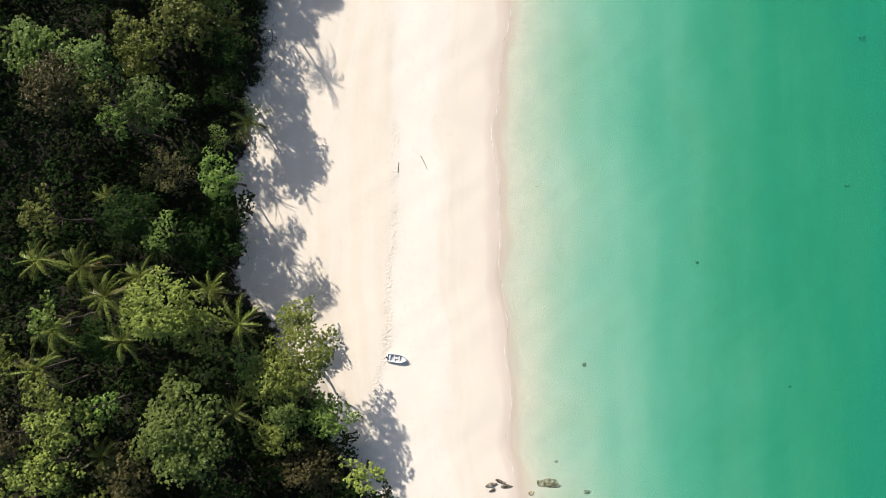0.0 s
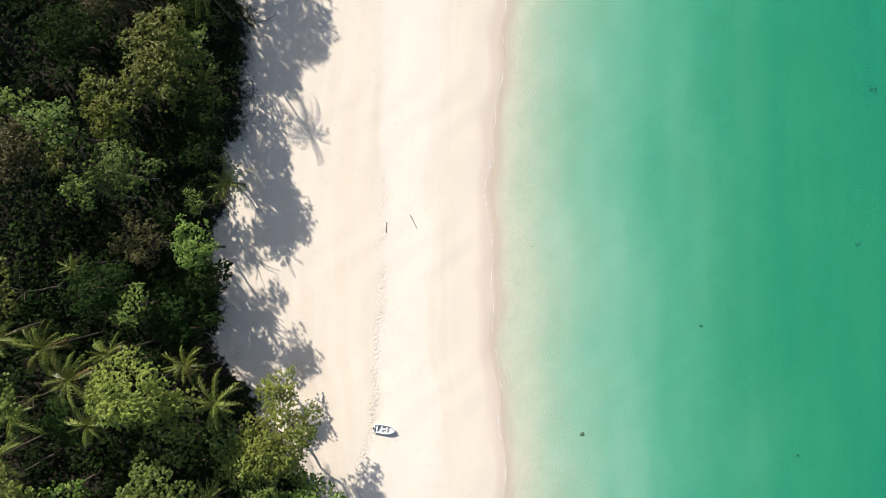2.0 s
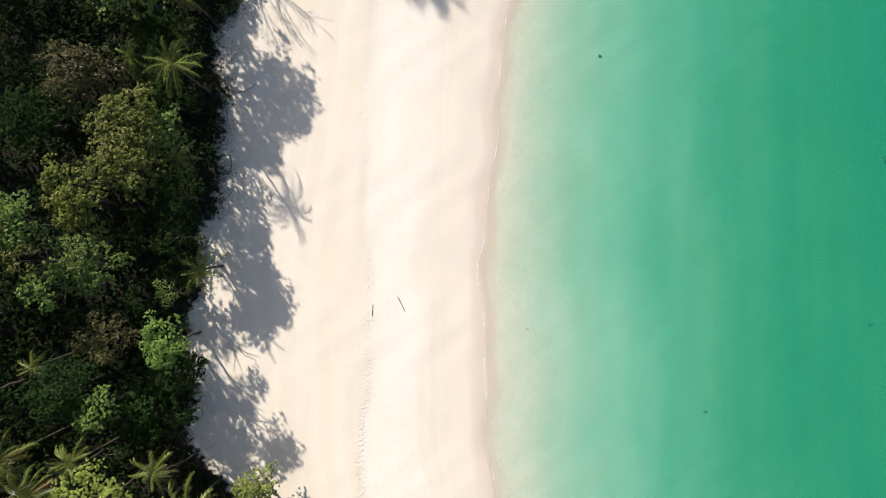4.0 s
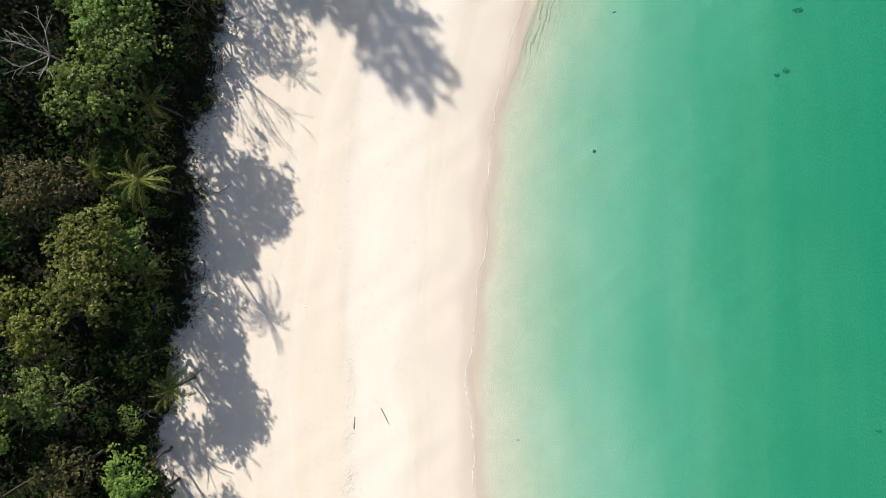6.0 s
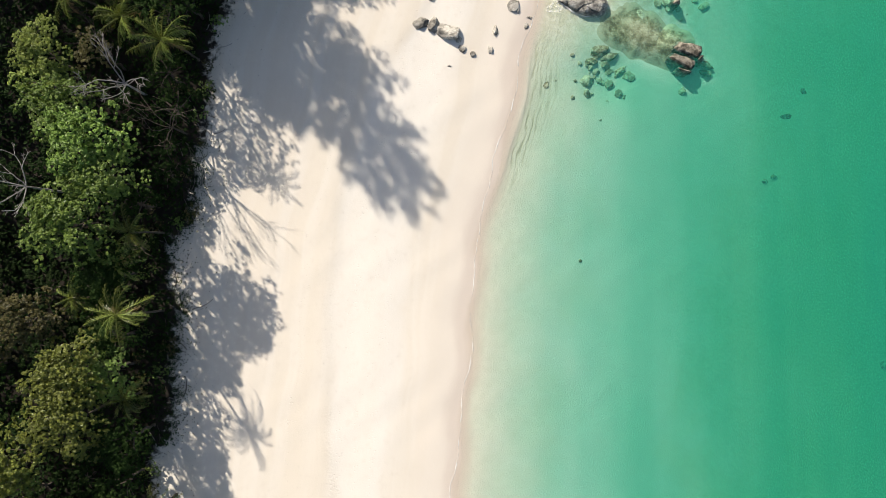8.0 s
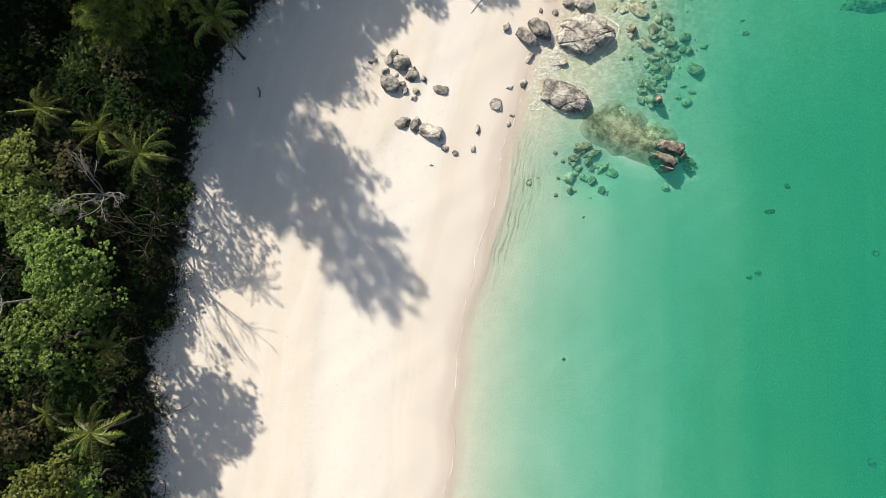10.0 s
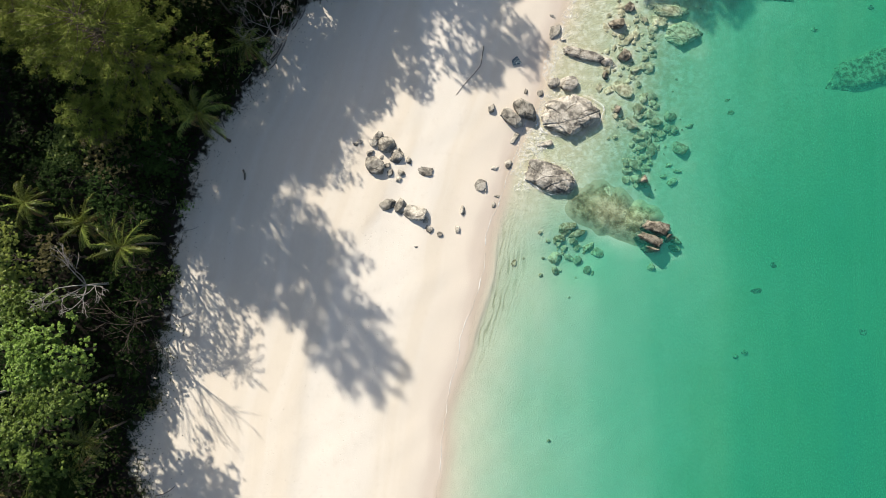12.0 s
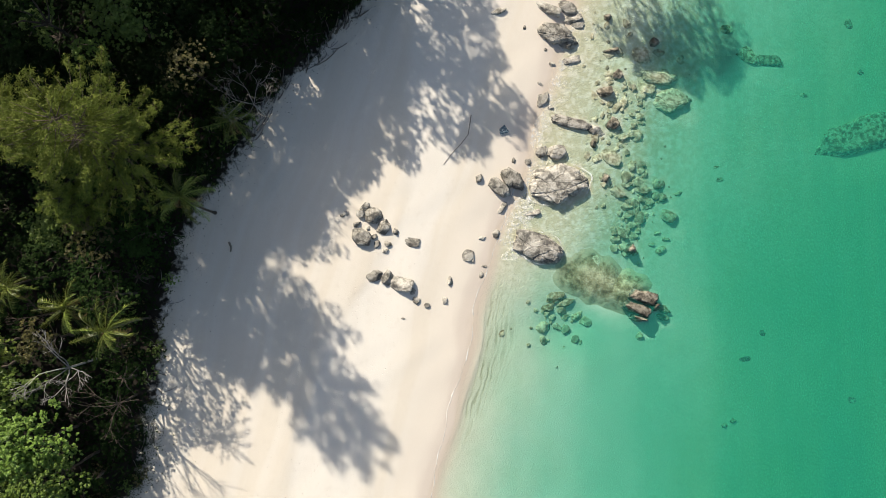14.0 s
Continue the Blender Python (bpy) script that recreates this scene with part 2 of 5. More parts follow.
def rough_material(name, stops, scale, roughness=0.85, relief=0.1, strength=0.7, cracks=0.0, margin=None):
    mat, nt, bsdf = material(name)
    a, b = noise_tex(nt, scale, 7.0, 0.66), noise_tex(nt, scale * 7, 5.0, 0.6)
    col = ramp(nt, a.outputs["Fac"], stops).outputs["Color"]
    col = mix(nt, 0.6, col, ramp(nt, b.outputs["Fac"], [(0.32, (0.28, 0.28, 0.28)), (0.62, (1, 1, 1))]).outputs["Color"], "MULTIPLY")
    h = calc(nt, "ADD", a.outputs["Fac"], calc(nt, "MULTIPLY", b.outputs["Fac"], 0.5))
    if cracks:
        co = nt.nodes.new("ShaderNodeNewGeometry")
        tilt = node(nt, "ShaderNodeMapping")
        tilt.inputs["Rotation"].default_value, tilt.inputs["Scale"].default_value = (0.5, 0.3, 0.6), (0.7, 1.5, 1.5)
        nt.links.new(co.outputs["Position"], tilt.inputs["Vector"])
        warp = mix(nt, 0.6, tilt.outputs["Vector"], a.outputs["Color"], "ADD")
        v = node(nt, "ShaderNodeTexVoronoi", Scale=cracks)
        v.feature = "DISTANCE_TO_EDGE"
        nt.links.new(warp, v.inputs["Vector"])
        line = span(nt, v.outputs["Distance"], 0.0, 0.018)
        col = mix(nt, line, mix(nt, 1.0, col, (0.66, 0.63, 0.60), "MULTIPLY"), col)
        h = calc(nt, "ADD", h, calc(nt, "MULTIPLY", line, 0.6))
    if margin:
        rim = nt.nodes.new("ShaderNodeAttribute")
        rim.attribute_name = "rim"
        drift = calc(nt, "ADD", rim.outputs["Fac"], calc(nt, "MULTIPLY", calc(nt, "SUBTRACT", a.outputs["Fac"], 0.5), 0.9))
        col = mix(nt, span(nt, drift, 0.45, 0.9), col, margin)
    info = nt.nodes.new("ShaderNodeObjectInfo")
    hsv = nt.nodes.new("ShaderNodeHueSaturation")
    nt.links.new(col, hsv.inputs["Color"])
    nt.links.new(span(nt, info.outputs["Random"], 0.0, 1.0, 0.8, 1.25), hsv.inputs["Value"])
    nt.links.new(hsv.outputs["Color"], bsdf.inputs["Base Color"])
    bsdf.inputs["Roughness"].default_value = roughness
    bsdf.inputs["Specular IOR Level"].default_value = 0.3
    bump(nt, bsdf, h, strength, relief)
    return mat


def plain_material(name, colour, roughness=0.5, scale=3.0, amount=0.18):
    mat, nt, bsdf = material(name)
    n = noise_tex(nt, scale, 5.0)
    col = mix(nt, n.outputs["Fac"], tuple(c * (1 - amount) for c in colour), tuple(min(1, c * (1 + amount)) for c in colour))
    nt.links.new(col, bsdf.inputs["Base Color"])
    bsdf.inputs["Roughness"].default_value = roughness
    bump(nt, bsdf, n.outputs["Fac"], 0.2, 0.02)
    return mat


def foam_material(name, lo, hi, most):
    mat, nt, bsdf = material(name)
    bsdf.inputs["Base Color"].default_value = (0.80, 0.80, 0.77, 1)
    bsdf.inputs["Roughness"].default_value = 0.8
    a, b = noise_tex(nt, 0.35, 3.0), noise_tex(nt, 1.9, 5.0, 0.6)
    f = calc(nt, "MULTIPLY", span(nt, a.outputs["Fac"], 0.36, 0.52), span(nt, b.outputs["Fac"], lo, hi, 0.0, most))
    nt.links.new(f, bsdf.inputs["Alpha"])
    return mat


GROUND, WATER = ground_material(), water_material()
FOAM, LACE = foam_material("sea_foam", 0.27, 0.57, 0.75), foam_material("lacy_sea_foam", 0.40, 0.70, 0.5)
LEAF = {
    "yellow": leaf_material("yellow_green_leaves", (0.055, 0.09, 0.014), (0.27, 0.315, 0.062), (0.20, 0.26, 0.035)),
    "bright": leaf_material("fresh_green_leaves", (0.036, 0.078, 0.010), (0.19, 0.28, 0.052), (0.12, 0.23, 0.02)),
    "green": leaf_material("mid_green_leaves", (0.042, 0.080, 0.014), (0.165, 0.225, 0.048), (0.10, 0.20, 0.03)),
    # dark green lowered further, so that canopy shade is part of the colour
    "dark": leaf_material("dark_green_shaded_leaves", (0.007, 0.017, 0.004), (0.029, 0.054, 0.012), (0.03, 0.07, 0.01), 0.7),
    # near-black copy of the leaf green, with the shade under the canopy put in
    "deep": leaf_material("shade_tinted_deep_leaves", (0.004, 0.010, 0.003), (0.016, 0.031, 0.007), (0.015, 0.035, 0.006), 0.75),
    "olive": leaf_material("olive_brown_leaves", (0.032, 0.032, 0.010), (0.115, 0.10, 0.032), (0.08, 0.08, 0.02)),
    "gold": leaf_material("olive_yellow_leaves", (0.026, 0.042, 0.008), (0.178, 0.198, 0.034), (0.16, 0.19, 0.02)),
    "palm": leaf_material("palm_fronds", (0.016, 0.034, 0.006), (0.20, 0.235, 0.05), (0.19, 0.19, 0.02), 0.34, False, 0.5),
    "needle": leaf_material("casuarina_needles", (0.030, 0.048, 0.008), (0.20, 0.23, 0.046), (0.15, 0.20, 0.03), 0.6),
    "dry": leaf_material("dry_leaves", (0.10, 0.065, 0.03), (0.24, 0.16, 0.08), (0.15, 0.09, 0.03), 0.7, False),
}
BARK = rough_material("grey_brown_bark", [(0.3, (0.035, 0.027, 0.02)), (0.7, (0.12, 0.096, 0.074))], 3.0, 0.9, 0.03)
PALE_BARK = rough_material("bleached_dead_wood", [(0.3, (0.18, 0.165, 0.15)), (0.7, (0.42, 0.39, 0.36))], 3.0, 0.85, 0.02)
DRIFT = rough_material("weathered_driftwood", [(0.3, (0.10, 0.08, 0.06)), (0.7, (0.30, 0.26, 0.21))], 4.0, 0.9, 0.02)
ROCK = {
    "grey": rough_material("grey_granite", [(0.39, (0.11, 0.102, 0.09)), (0.48, (0.285, 0.262, 0.222)), (0.60, (0.49, 0.455, 0.395))], 0.9, 0.85, 0.12, 0.9, 0.3),
    "brown": rough_material("brown_barnacled_rock", [(0.40, (0.055, 0.047, 0.035)), (0.5, (0.158, 0.138, 0.104)), (0.61, (0.315, 0.28, 0.22))], 1.4, 0.8, 0.14, 0.9),
    "pale": rough_material("pale_silted_rock", [(0.40, (0.22, 0.185, 0.12)), (0.5, (0.42, 0.36, 0.25)), (0.60, (0.58, 0.52, 0.39))], 1.8, 0.9, 0.10, 0.7),
    "shelf": rough_material("brown_reef_crust", [(0.38, (0.13, 0.10, 0.055)), (0.5, (0.29, 0.235, 0.14)), (0.62, (0.50, 0.42, 0.29))], 0.9, 0.9, 0.16, 0.9, 0.0, (0.39, 0.345, 0.245)),
    "weedy": rough_material("algae_covered_rock", [(0.42, (0.15, 0.115, 0.06)), (0.5, (0.38, 0.31, 0.20)), (0.59, (0.60, 0.52, 0.38))], 1.7, 0.9, 0.2, 0.9),
}


# ---- lie of the land ----
SHORE_Y = [-400, -90, -60, -37, -31, -22, -10, 0, 13, 29, 39, 48, 59, 67, 75, 81, 87, 91, 104, 112, 120, 136, 170, 400]
SHORE_X = [60, 22, 16, 13, 11, 10.8, 10.3, 9.2, 9, 9.6, 10.3, 11.4, 13.2, 15.2, 17.2, 18.9, 20.4, 21.6, 25.8, 28.8, 30.6, 41, 64, 200]
EDGE_Y = [-400, -90, -60, -42, -33, -25, -18, -10, -5, 3, 11, 15, 23, 28, 35, 43, 51, 57, 64, 75, 86, 94, 100, 104, 110, 118, 128, 140, 170, 400]
EDGE_X = [40, 14, 4, -8, -14, -18, -22, -27, -31, -30.5, -32, -31, -29.5, -28.5, -27.2, -27.3, -28, -25.6, -24.3, -23, -21.5, -16.6, -12.9, -10.8, -5.6, 2.6, 16, 31, 54, 190]


def shore_x(y):
    return np.interp(y, SHORE_Y, SHORE_X) + 0.35 * np.sin(y * 0.21) + 0.2 * np.sin(y * 0.53 + 1)


def edge_x(y):
    return np.interp(y, EDGE_Y, EDGE_X) + 0.5 * np.sin(y * 0.47) + 0.35 * np.sin(y * 1.13 + 2)


BERM_Y = [-60, -45, -33, -25, -17, -5, 13, 31, 45, 60, 72, 90]
BERM_X = [-10, -14, -12, -11, -9, -8.2, -7.2, -8.2, -8, -6.5, -3, 8]


def berm_x(y):
    return np.interp(y, BERM_Y, BERM_X) + 0.25 * np.sin(y * 0.4) + 0.12 * np.sin(y * 1.1)


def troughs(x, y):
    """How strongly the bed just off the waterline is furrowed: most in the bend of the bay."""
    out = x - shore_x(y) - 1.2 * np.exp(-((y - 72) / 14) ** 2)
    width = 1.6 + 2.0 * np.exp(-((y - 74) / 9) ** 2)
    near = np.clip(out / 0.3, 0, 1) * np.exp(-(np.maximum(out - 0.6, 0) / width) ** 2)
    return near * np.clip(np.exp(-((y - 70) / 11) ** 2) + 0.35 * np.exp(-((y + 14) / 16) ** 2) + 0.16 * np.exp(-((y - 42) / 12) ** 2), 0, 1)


def height(x, y):
    """The land's height over the sea, for arrays or single numbers."""
    x, y = np.asarray(x, float), np.asarray(y, float)
    s, e = x - shore_x(y), edge_x(y) - x
    out = np.maximum(s, 0)
    north = np.clip((y - 5) / 50, 0, 1)
    sea = -(0.057 + 0.026 * north) * out / (1 + (0.002 + 0.0085 * north) * out) - 0.10 * troughs(x, y)
    sea = sea - 0.55 * np.exp(-((x - 29.5) ** 2 + (y - 75.0) ** 2) / 14.0)
    shelf = np.clip((y - 76) / 12, 0, 1) * np.clip((19 - out) / 8, 0, 1)
    sea = np.maximum(sea * (1 - 0.60 * shelf), -7.0)
    up = np.maximum(-s, 0)
    beach = 2.0 * (1 - np.exp(-up / 15.0)) + 0.10 / (1 + np.exp(np.clip((x - berm_x(y)) / 0.35, -40, 40))) + 0.025 * np.sin(up * 0.7 + np.sin(y * 0.11) * 1.5) * np.exp(-((up - 10) / 9) ** 2)
    hill = np.where(e > 0, np.minimum(0.20 * e, 16.0) + 0.35 * np.sin(x * 0.45) * np.cos(y * 0.38) * np.clip(e / 4, 0, 1), 0.0)
    lumps = 0.03 * np.sin(x * 0.9 + 2 * np.sin(y * 0.31)) * np.cos(y * 0.7)
    return np.where(s > 0, sea, beach + hill) + lumps * np.clip(np.abs(s) / 3, 0, 1)


def ground_z(x, y):
    return float(height(x, y))


def steps(core, *outer):
    a = list(core)
    lo, hi = a[0], a[-1]
    left = [lo - d for d in outer][::-1]
    return np.array(left + a + [hi + d for d in outer])


FAR = (2, 4, 7, 11, 16, 24, 36, 55, 90, 150, 260, 480, 900, 1700, 3200)


def mesh_object(name, verts, faces, mat, smooth=True):
    me = bpy.data.meshes.new(name)
    me.from_pydata(verts, [], faces)
    me.materials.append(mat)
    if smooth:
        me.polygons.foreach_set("use_smooth", [True] * len(me.polygons))
    me.update()
    return me


def sheet(name, xs, ys, z, mat):
    gx, gy = np.meshgrid(xs, ys)
    gz = z(gx, gy)
    n = len(xs)
    verts = np.stack([gx.ravel(), gy.ravel(), gz.ravel()], 1)
    i = (np.arange(len(ys) - 1)[:, None] * n + np.arange(n - 1)[None, :]).ravel()
    faces = np.stack([i, i + 1, i + n + 1, i + n], 1)
    me = mesh_object(name, verts.tolist(), faces.tolist(), mat)
    return me, gx.ravel(), gy.ravel(), gz.ravel()


def attribute(me, name, values):
    me.attributes.new(name, "FLOAT", "POINT").data.foreach_set("value", np.asarray(values, np.float32))


xs = np.concatenate([np.arange(-76, -36, 1.0), np.arange(-36, 9, 0.4), np.arange(9, 26, 0.2), np.arange(26, 34, 0.4), np.arange(34, 82, 1.0)])
ys = np.concatenate([np.arange(-60, -44, 1.0), np.arange(-44, 126, 0.6), np.arange(126, 150, 1.0)])
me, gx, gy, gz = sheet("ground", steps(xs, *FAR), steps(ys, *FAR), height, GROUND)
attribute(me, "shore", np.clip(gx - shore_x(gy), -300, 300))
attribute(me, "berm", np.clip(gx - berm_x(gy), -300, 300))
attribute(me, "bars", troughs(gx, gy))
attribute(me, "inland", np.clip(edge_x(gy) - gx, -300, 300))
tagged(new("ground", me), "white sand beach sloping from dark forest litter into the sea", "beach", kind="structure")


# ---- rocks: x, y, half length, half width, turn, height over their bed ----
BEACH_CLUSTER = [
    (3.5, 89.9, 1.22, 0.92, -20, 1.10),
    (2.0, 90.0, 0.69, 0.61, 0, 0.70),
    (2.6, 91.1, 0.76, 0.38, 45, 0.50),
    (-0.5, 89.8, 0.46, 0.23, 0, 0.25),
    (0.1, 90.1, 0.46, 0.31, -20, 0.30),
    (1.9, 87.0, 1.38, 0.92, -30, 1.10),
    (1.4, 88.7, 0.69, 0.46, 20, 0.60),
    (4.9, 88.3, 1.07, 0.69, 60, 0.80),
    (2.9, 88.1, 0.31, 0.38, 0, 0.30),
    (3.7, 87.0, 0.46, 0.46, 0, 0.40),
    (4.1, 86.0, 0.61, 0.46, 60, 0.40),
    (5.5, 86.1, 0.69, 0.38, -30, 0.40),
    (5.2, 85.2, 0.53, 0.53, 0, 0.40),
    (6.5, 87.8, 0.61, 0.53, 80, 0.50),
    (8.8, 86.3, 0.99, 0.69, -20, 0.30),
]
BEACH_ROW = [
    (3.6, 81.8, 1.14, 0.61, 15, 0.50),
    (5.5, 81.6, 0.91, 0.84, 80, 0.80),
    (7.4, 80.7, 1.60, 1.06, -25, 1.10),
    (8.8, 79.8, 0.53, 0.46, 0, 0.40),
    (9.4, 78.5, 0.68, 0.46, -30, 0.35),
    (10.7, 77.9, 0.46, 0.38, 0, 0.30),
    (13.8, 81.2, 0.68, 0.46, 90, 0.50),
    (13.1, 78.6, 0.61, 0.46, 85, 0.40),
    (7.6, 76.2, 0.38, 0.15, 0, 0.15),
    (16.2, 84.5, 0.84, 0.68, 60, 0.35),
    (16.9, 84.1, 0.53, 0.23, 90, 0.30),
    (18.1, 87.0, 0.61, 0.46, 0, 0.30),
    (20.0, 87.6, 0.68, 0.61, 0, 0.35),
    (18.0, 82.0, 0.61, 0.30, 80, 0.20),
    (18.4, 83.2, 0.53, 0.23, -10, 0.15),
]
SHORE_BOULDERS = [
    (20.45, 93.85, 1.6, 0.95, -40, 1.10),
    (22.2, 95.0, 1.85, 1.1, -41, 1.50),
    (28.4, 94.4, 4.8, 2.5, 5, 1.70),
    (26.2, 98.8, 0.92, 0.76, 70, 0.90),
    (28.2, 98.7, 1.30, 0.84, 10, 1.00),
    (24.5, 97.4, 0.53, 0.46, 0, 0.40),
    (22.4, 97.6, 0.53, 0.38, 80, 0.30),
    (20.9, 91.2, 0.92, 0.38, 55, 0.40),
    (25.1, 90.4, 1.07, 0.46, 10, 0.50),
    (25.8, 85.8, 3.6, 1.85, -19, 1.35),
    (17.7, 95.0, 0.69, 0.53, 60, 0.60),
]
SHORE_SLABS = [
    (30.4, 102.9, 3.5, 0.78, -14, 0.75),
    (33.6, 101.9, 1.3, 0.6, -10, 0.6),
    (27.3, 118.5, 1.83, 0.76, -28, 0.90),
    (29.7, 118.9, 1.38, 0.69, -30, 0.70),
    (30.7, 117.3, 1.38, 0.61, 10, 0.60),
    (31.6, 116.5, 0.92, 0.46, 0, 0.40),
    (28.2, 115.1, 3.21, 1.30, -15, 1.40),
    (29.9, 114.1, 1.38, 0.76, -15, 0.90),
    (20.3, 117.8, 0.92, 0.38, 15, 0.40),
    (23.9, 115.8, 0.38, 0.23, 90, 0.20),
    (26.8, 112.9, 0.31, 0.23, 30, 0.20),
    (30.5, 111.6, 1.30, 0.61, 10, 0.40),
    (27.7, 111.0, 0.46, 0.46, 0, 0.30),
    (26.0, 108.2, 0.61, 0.23, -20, 0.20),
    (26.5, 106.0, 0.99, 0.76, 50, 0.50),
    (27.5, 104.9, 0.46, 0.38, 0, 0.30),
]
REEF_BROWN = [
    (35.1, 107.2, 1.22, 0.92, 0, 0.90),
    (42.0, 114.3, 0.92, 0.69, 50, 0.80),
    (37.0, 109.7, 0.92, 0.69, 40, 0.60),
    (36.3, 102.9, 1.15, 0.84, 45, 0.80),
    (33.4, 100.0, 0.61, 0.61, 0, 0.50),
    (40.2, 79.1, 2.3, 1.25, -14, 1.30),
    (39.4, 77.5, 2.2, 0.95, -22, 1.20),
    (39.6, 76.2, 1.2, 0.7, -8, 1.00),
    (41.9, 77.8, 0.90, 0.66, -15, 1.20),
    (35.0, 95.4, 0.76, 0.61, 60, 0.50),
    (38.5, 85.7, 1.07, 0.69, 50, 0.70),
    (36.0, 113.0, 1.30, 0.38, 8, 0.40),
    (35.5, 117.7, 0.69, 0.46, 0, 0.40),
]
REEF_NEAR = [
    (40.1, 112.6, 1.45, 0.92, -10, 0.50),
    (42.4, 109.4, 2.22, 0.99, -10, 0.80),
    (41.2, 107.7, 1.38, 0.61, -20, 0.60),
    (44.3, 106.3, 2.60, 1.53, 5, 0.90),
    (37.6, 100.8, 0.69, 0.53, 30, 0.50),
    (35.7, 98.2, 1.60, 0.76, -35, 0.60),
    (32.6, 98.3, 0.61, 0.46, 80, 0.40),
    (33.9, 98.0, 0.69, 0.53, 20, 0.40),
    (37.8, 105.9, 0.76, 0.46, 80, 0.50),
    (36.7, 105.2, 0.99, 0.53, 50, 0.50),
    (35.5, 116.6, 0.61, 0.46, 80, 0.30),
]
REEF_MID = [
    (36.9, 93.4, 1.38, 0.84, -35, 0.60),
    (38.7, 95.7, 0.46, 0.38, 0, 0.40),
    (39.7, 94.8, 0.84, 0.69, 30, 0.60),
    (38.1, 94.5, 0.69, 0.61, 0, 0.40),
    (40.4, 93.8, 0.99, 0.76, -10, 0.60),
    (42.6, 94.6, 0.92, 0.69, 45, 0.80),
    (43.2, 92.8, 0.69, 0.53, 80, 0.60),
    (44.1, 90.2, 1.07, 0.92, -40, 0.80),
    (40.3, 92.5, 0.61, 0.53, 40, 0.50),
    (39.1, 92.0, 0.76, 0.61, 20, 0.50),
    (38.8, 90.8, 0.99, 0.61, 0, 0.40),
    (40.0, 89.8, 0.99, 0.61, 80, 0.60),
]
REEF_SOUTH = [
    (37.4, 87.8, 0.99, 0.61, -45, 0.60),
    (39.8, 88.2, 0.46, 0.46, 0, 0.40),
    (38.2, 90.1, 0.61, 0.38, 0, 0.40),
    (38.7, 88.8, 0.61, 0.46, 0, 0.40),
    (36.5, 85.7, 0.61, 0.46, 0, 0.40),
    (39.3, 85.1, 0.46, 0.46, 0, 0.40),
    (36.4, 87.9, 0.46, 0.46, 0, 0.40),
    (39.0, 87.4, 0.76, 0.61, 0, 0.30),
    (42.6, 87.9, 0.46, 0.31, 0, 0.30),
    (43.7, 87.0, 0.53, 0.31, 0, 0.30),
    (42.9, 85.5, 0.76, 0.38, 30, 0.50),
    (41.7, 86.3, 0.46, 0.31, 0, 0.30),
    (45.5, 93.4, 0.69, 0.23, 20, 0.30),
    (42.2, 93.0, 0.61, 0.46, 0, 0.40),
]
REEF_SLABS = [
    (28.2, 79.0, 1.45, 1.07, 20, 0.50),
    (29.6, 78.2, 1.30, 0.69, 15, 0.50),
    (27.1, 77.6, 1.07, 0.69, 0, 0.40),
    (31.3, 76.5, 1.15, 0.69, 30, 0.50),
    (32.3, 75.7, 0.76, 0.61, 45, 0.40),
    (43.2, 77.4, 1.15, 0.61, -30, 0.70),
    (43.1, 76.3, 1.07, 0.46, -15, 0.50),
]
REEF_STONES = [
    (28.2, 75.0, 0.61, 0.38, -40, 0.30),
    (27.7, 76.3, 0.69, 0.46, 0, 0.30),
    (31.0, 73.2, 0.69, 0.53, 70, 0.50),
    (27.2, 73.1, 0.31, 0.23, 0, 0.30),
    (24.5, 72.5, 0.38, 0.31, 0, 0.30),
    (39.9, 73.7, 0.61, 0.61, 30, 0.50),
    (29.4, 74.7, 0.38, 0.23, 0, 0.25),
    (25.5, 77.2, 0.38, 0.31, 0, 0.25),
    (40.0, 105.7, 0.61, 0.38, 40, 0.30),
    (38.8, 104.1, 0.46, 0.31, -30, 0.30),
    (40.5, 103.0, 0.38, 0.31, 60, 0.30),
    (39.6, 104.7, 0.46, 0.31, 0, 0.30),
    (37.1, 99.9, 0.69, 0.38, -10, 0.30),
    (35.5, 100.2, 0.38, 0.31, 0, 0.30),
]
REEF_FAR = [
    (55.6, 112.9, 2.2, 1.25, -20, 1.10),
    (58.6, 112.3, 2.5, 1.1, -10, 1.00),
    (70.6, 118.0, 0.84, 0.76, 0, 0.80),
    (72.3, 111.0, 0.53, 0.46, 0, 0.50),
    (71.8, 101.6, 8.2, 3.3, 10, 2.60),
    (57.3, 74.1, 0.61, 0.46, 0, 0.40),
    (55.0, 70.5, 1.07, 0.38, 10, 0.40),
    (51.9, 61.4, 0.38, 0.31, 0, 0.40),
    (53.0, 62.0, 0.46, 0.31, 0, 0.40),
    (70.2, 64.7, 0.76, 0.46, -10, 0.40),
    (51.0, 97.2, 0.61, 0.31, 10, 0.30),
    (51.4, 95.4, 0.69, 0.31, 10, 0.30),
    (63.7, 107.6, 0.76, 0.31, -10, 0.40),
    (52.5, 116.7, 1.22, 0.61, -10, 0.50),
    (39.0, 97.5, 0.61, 0.46, 10, 0.40),
]
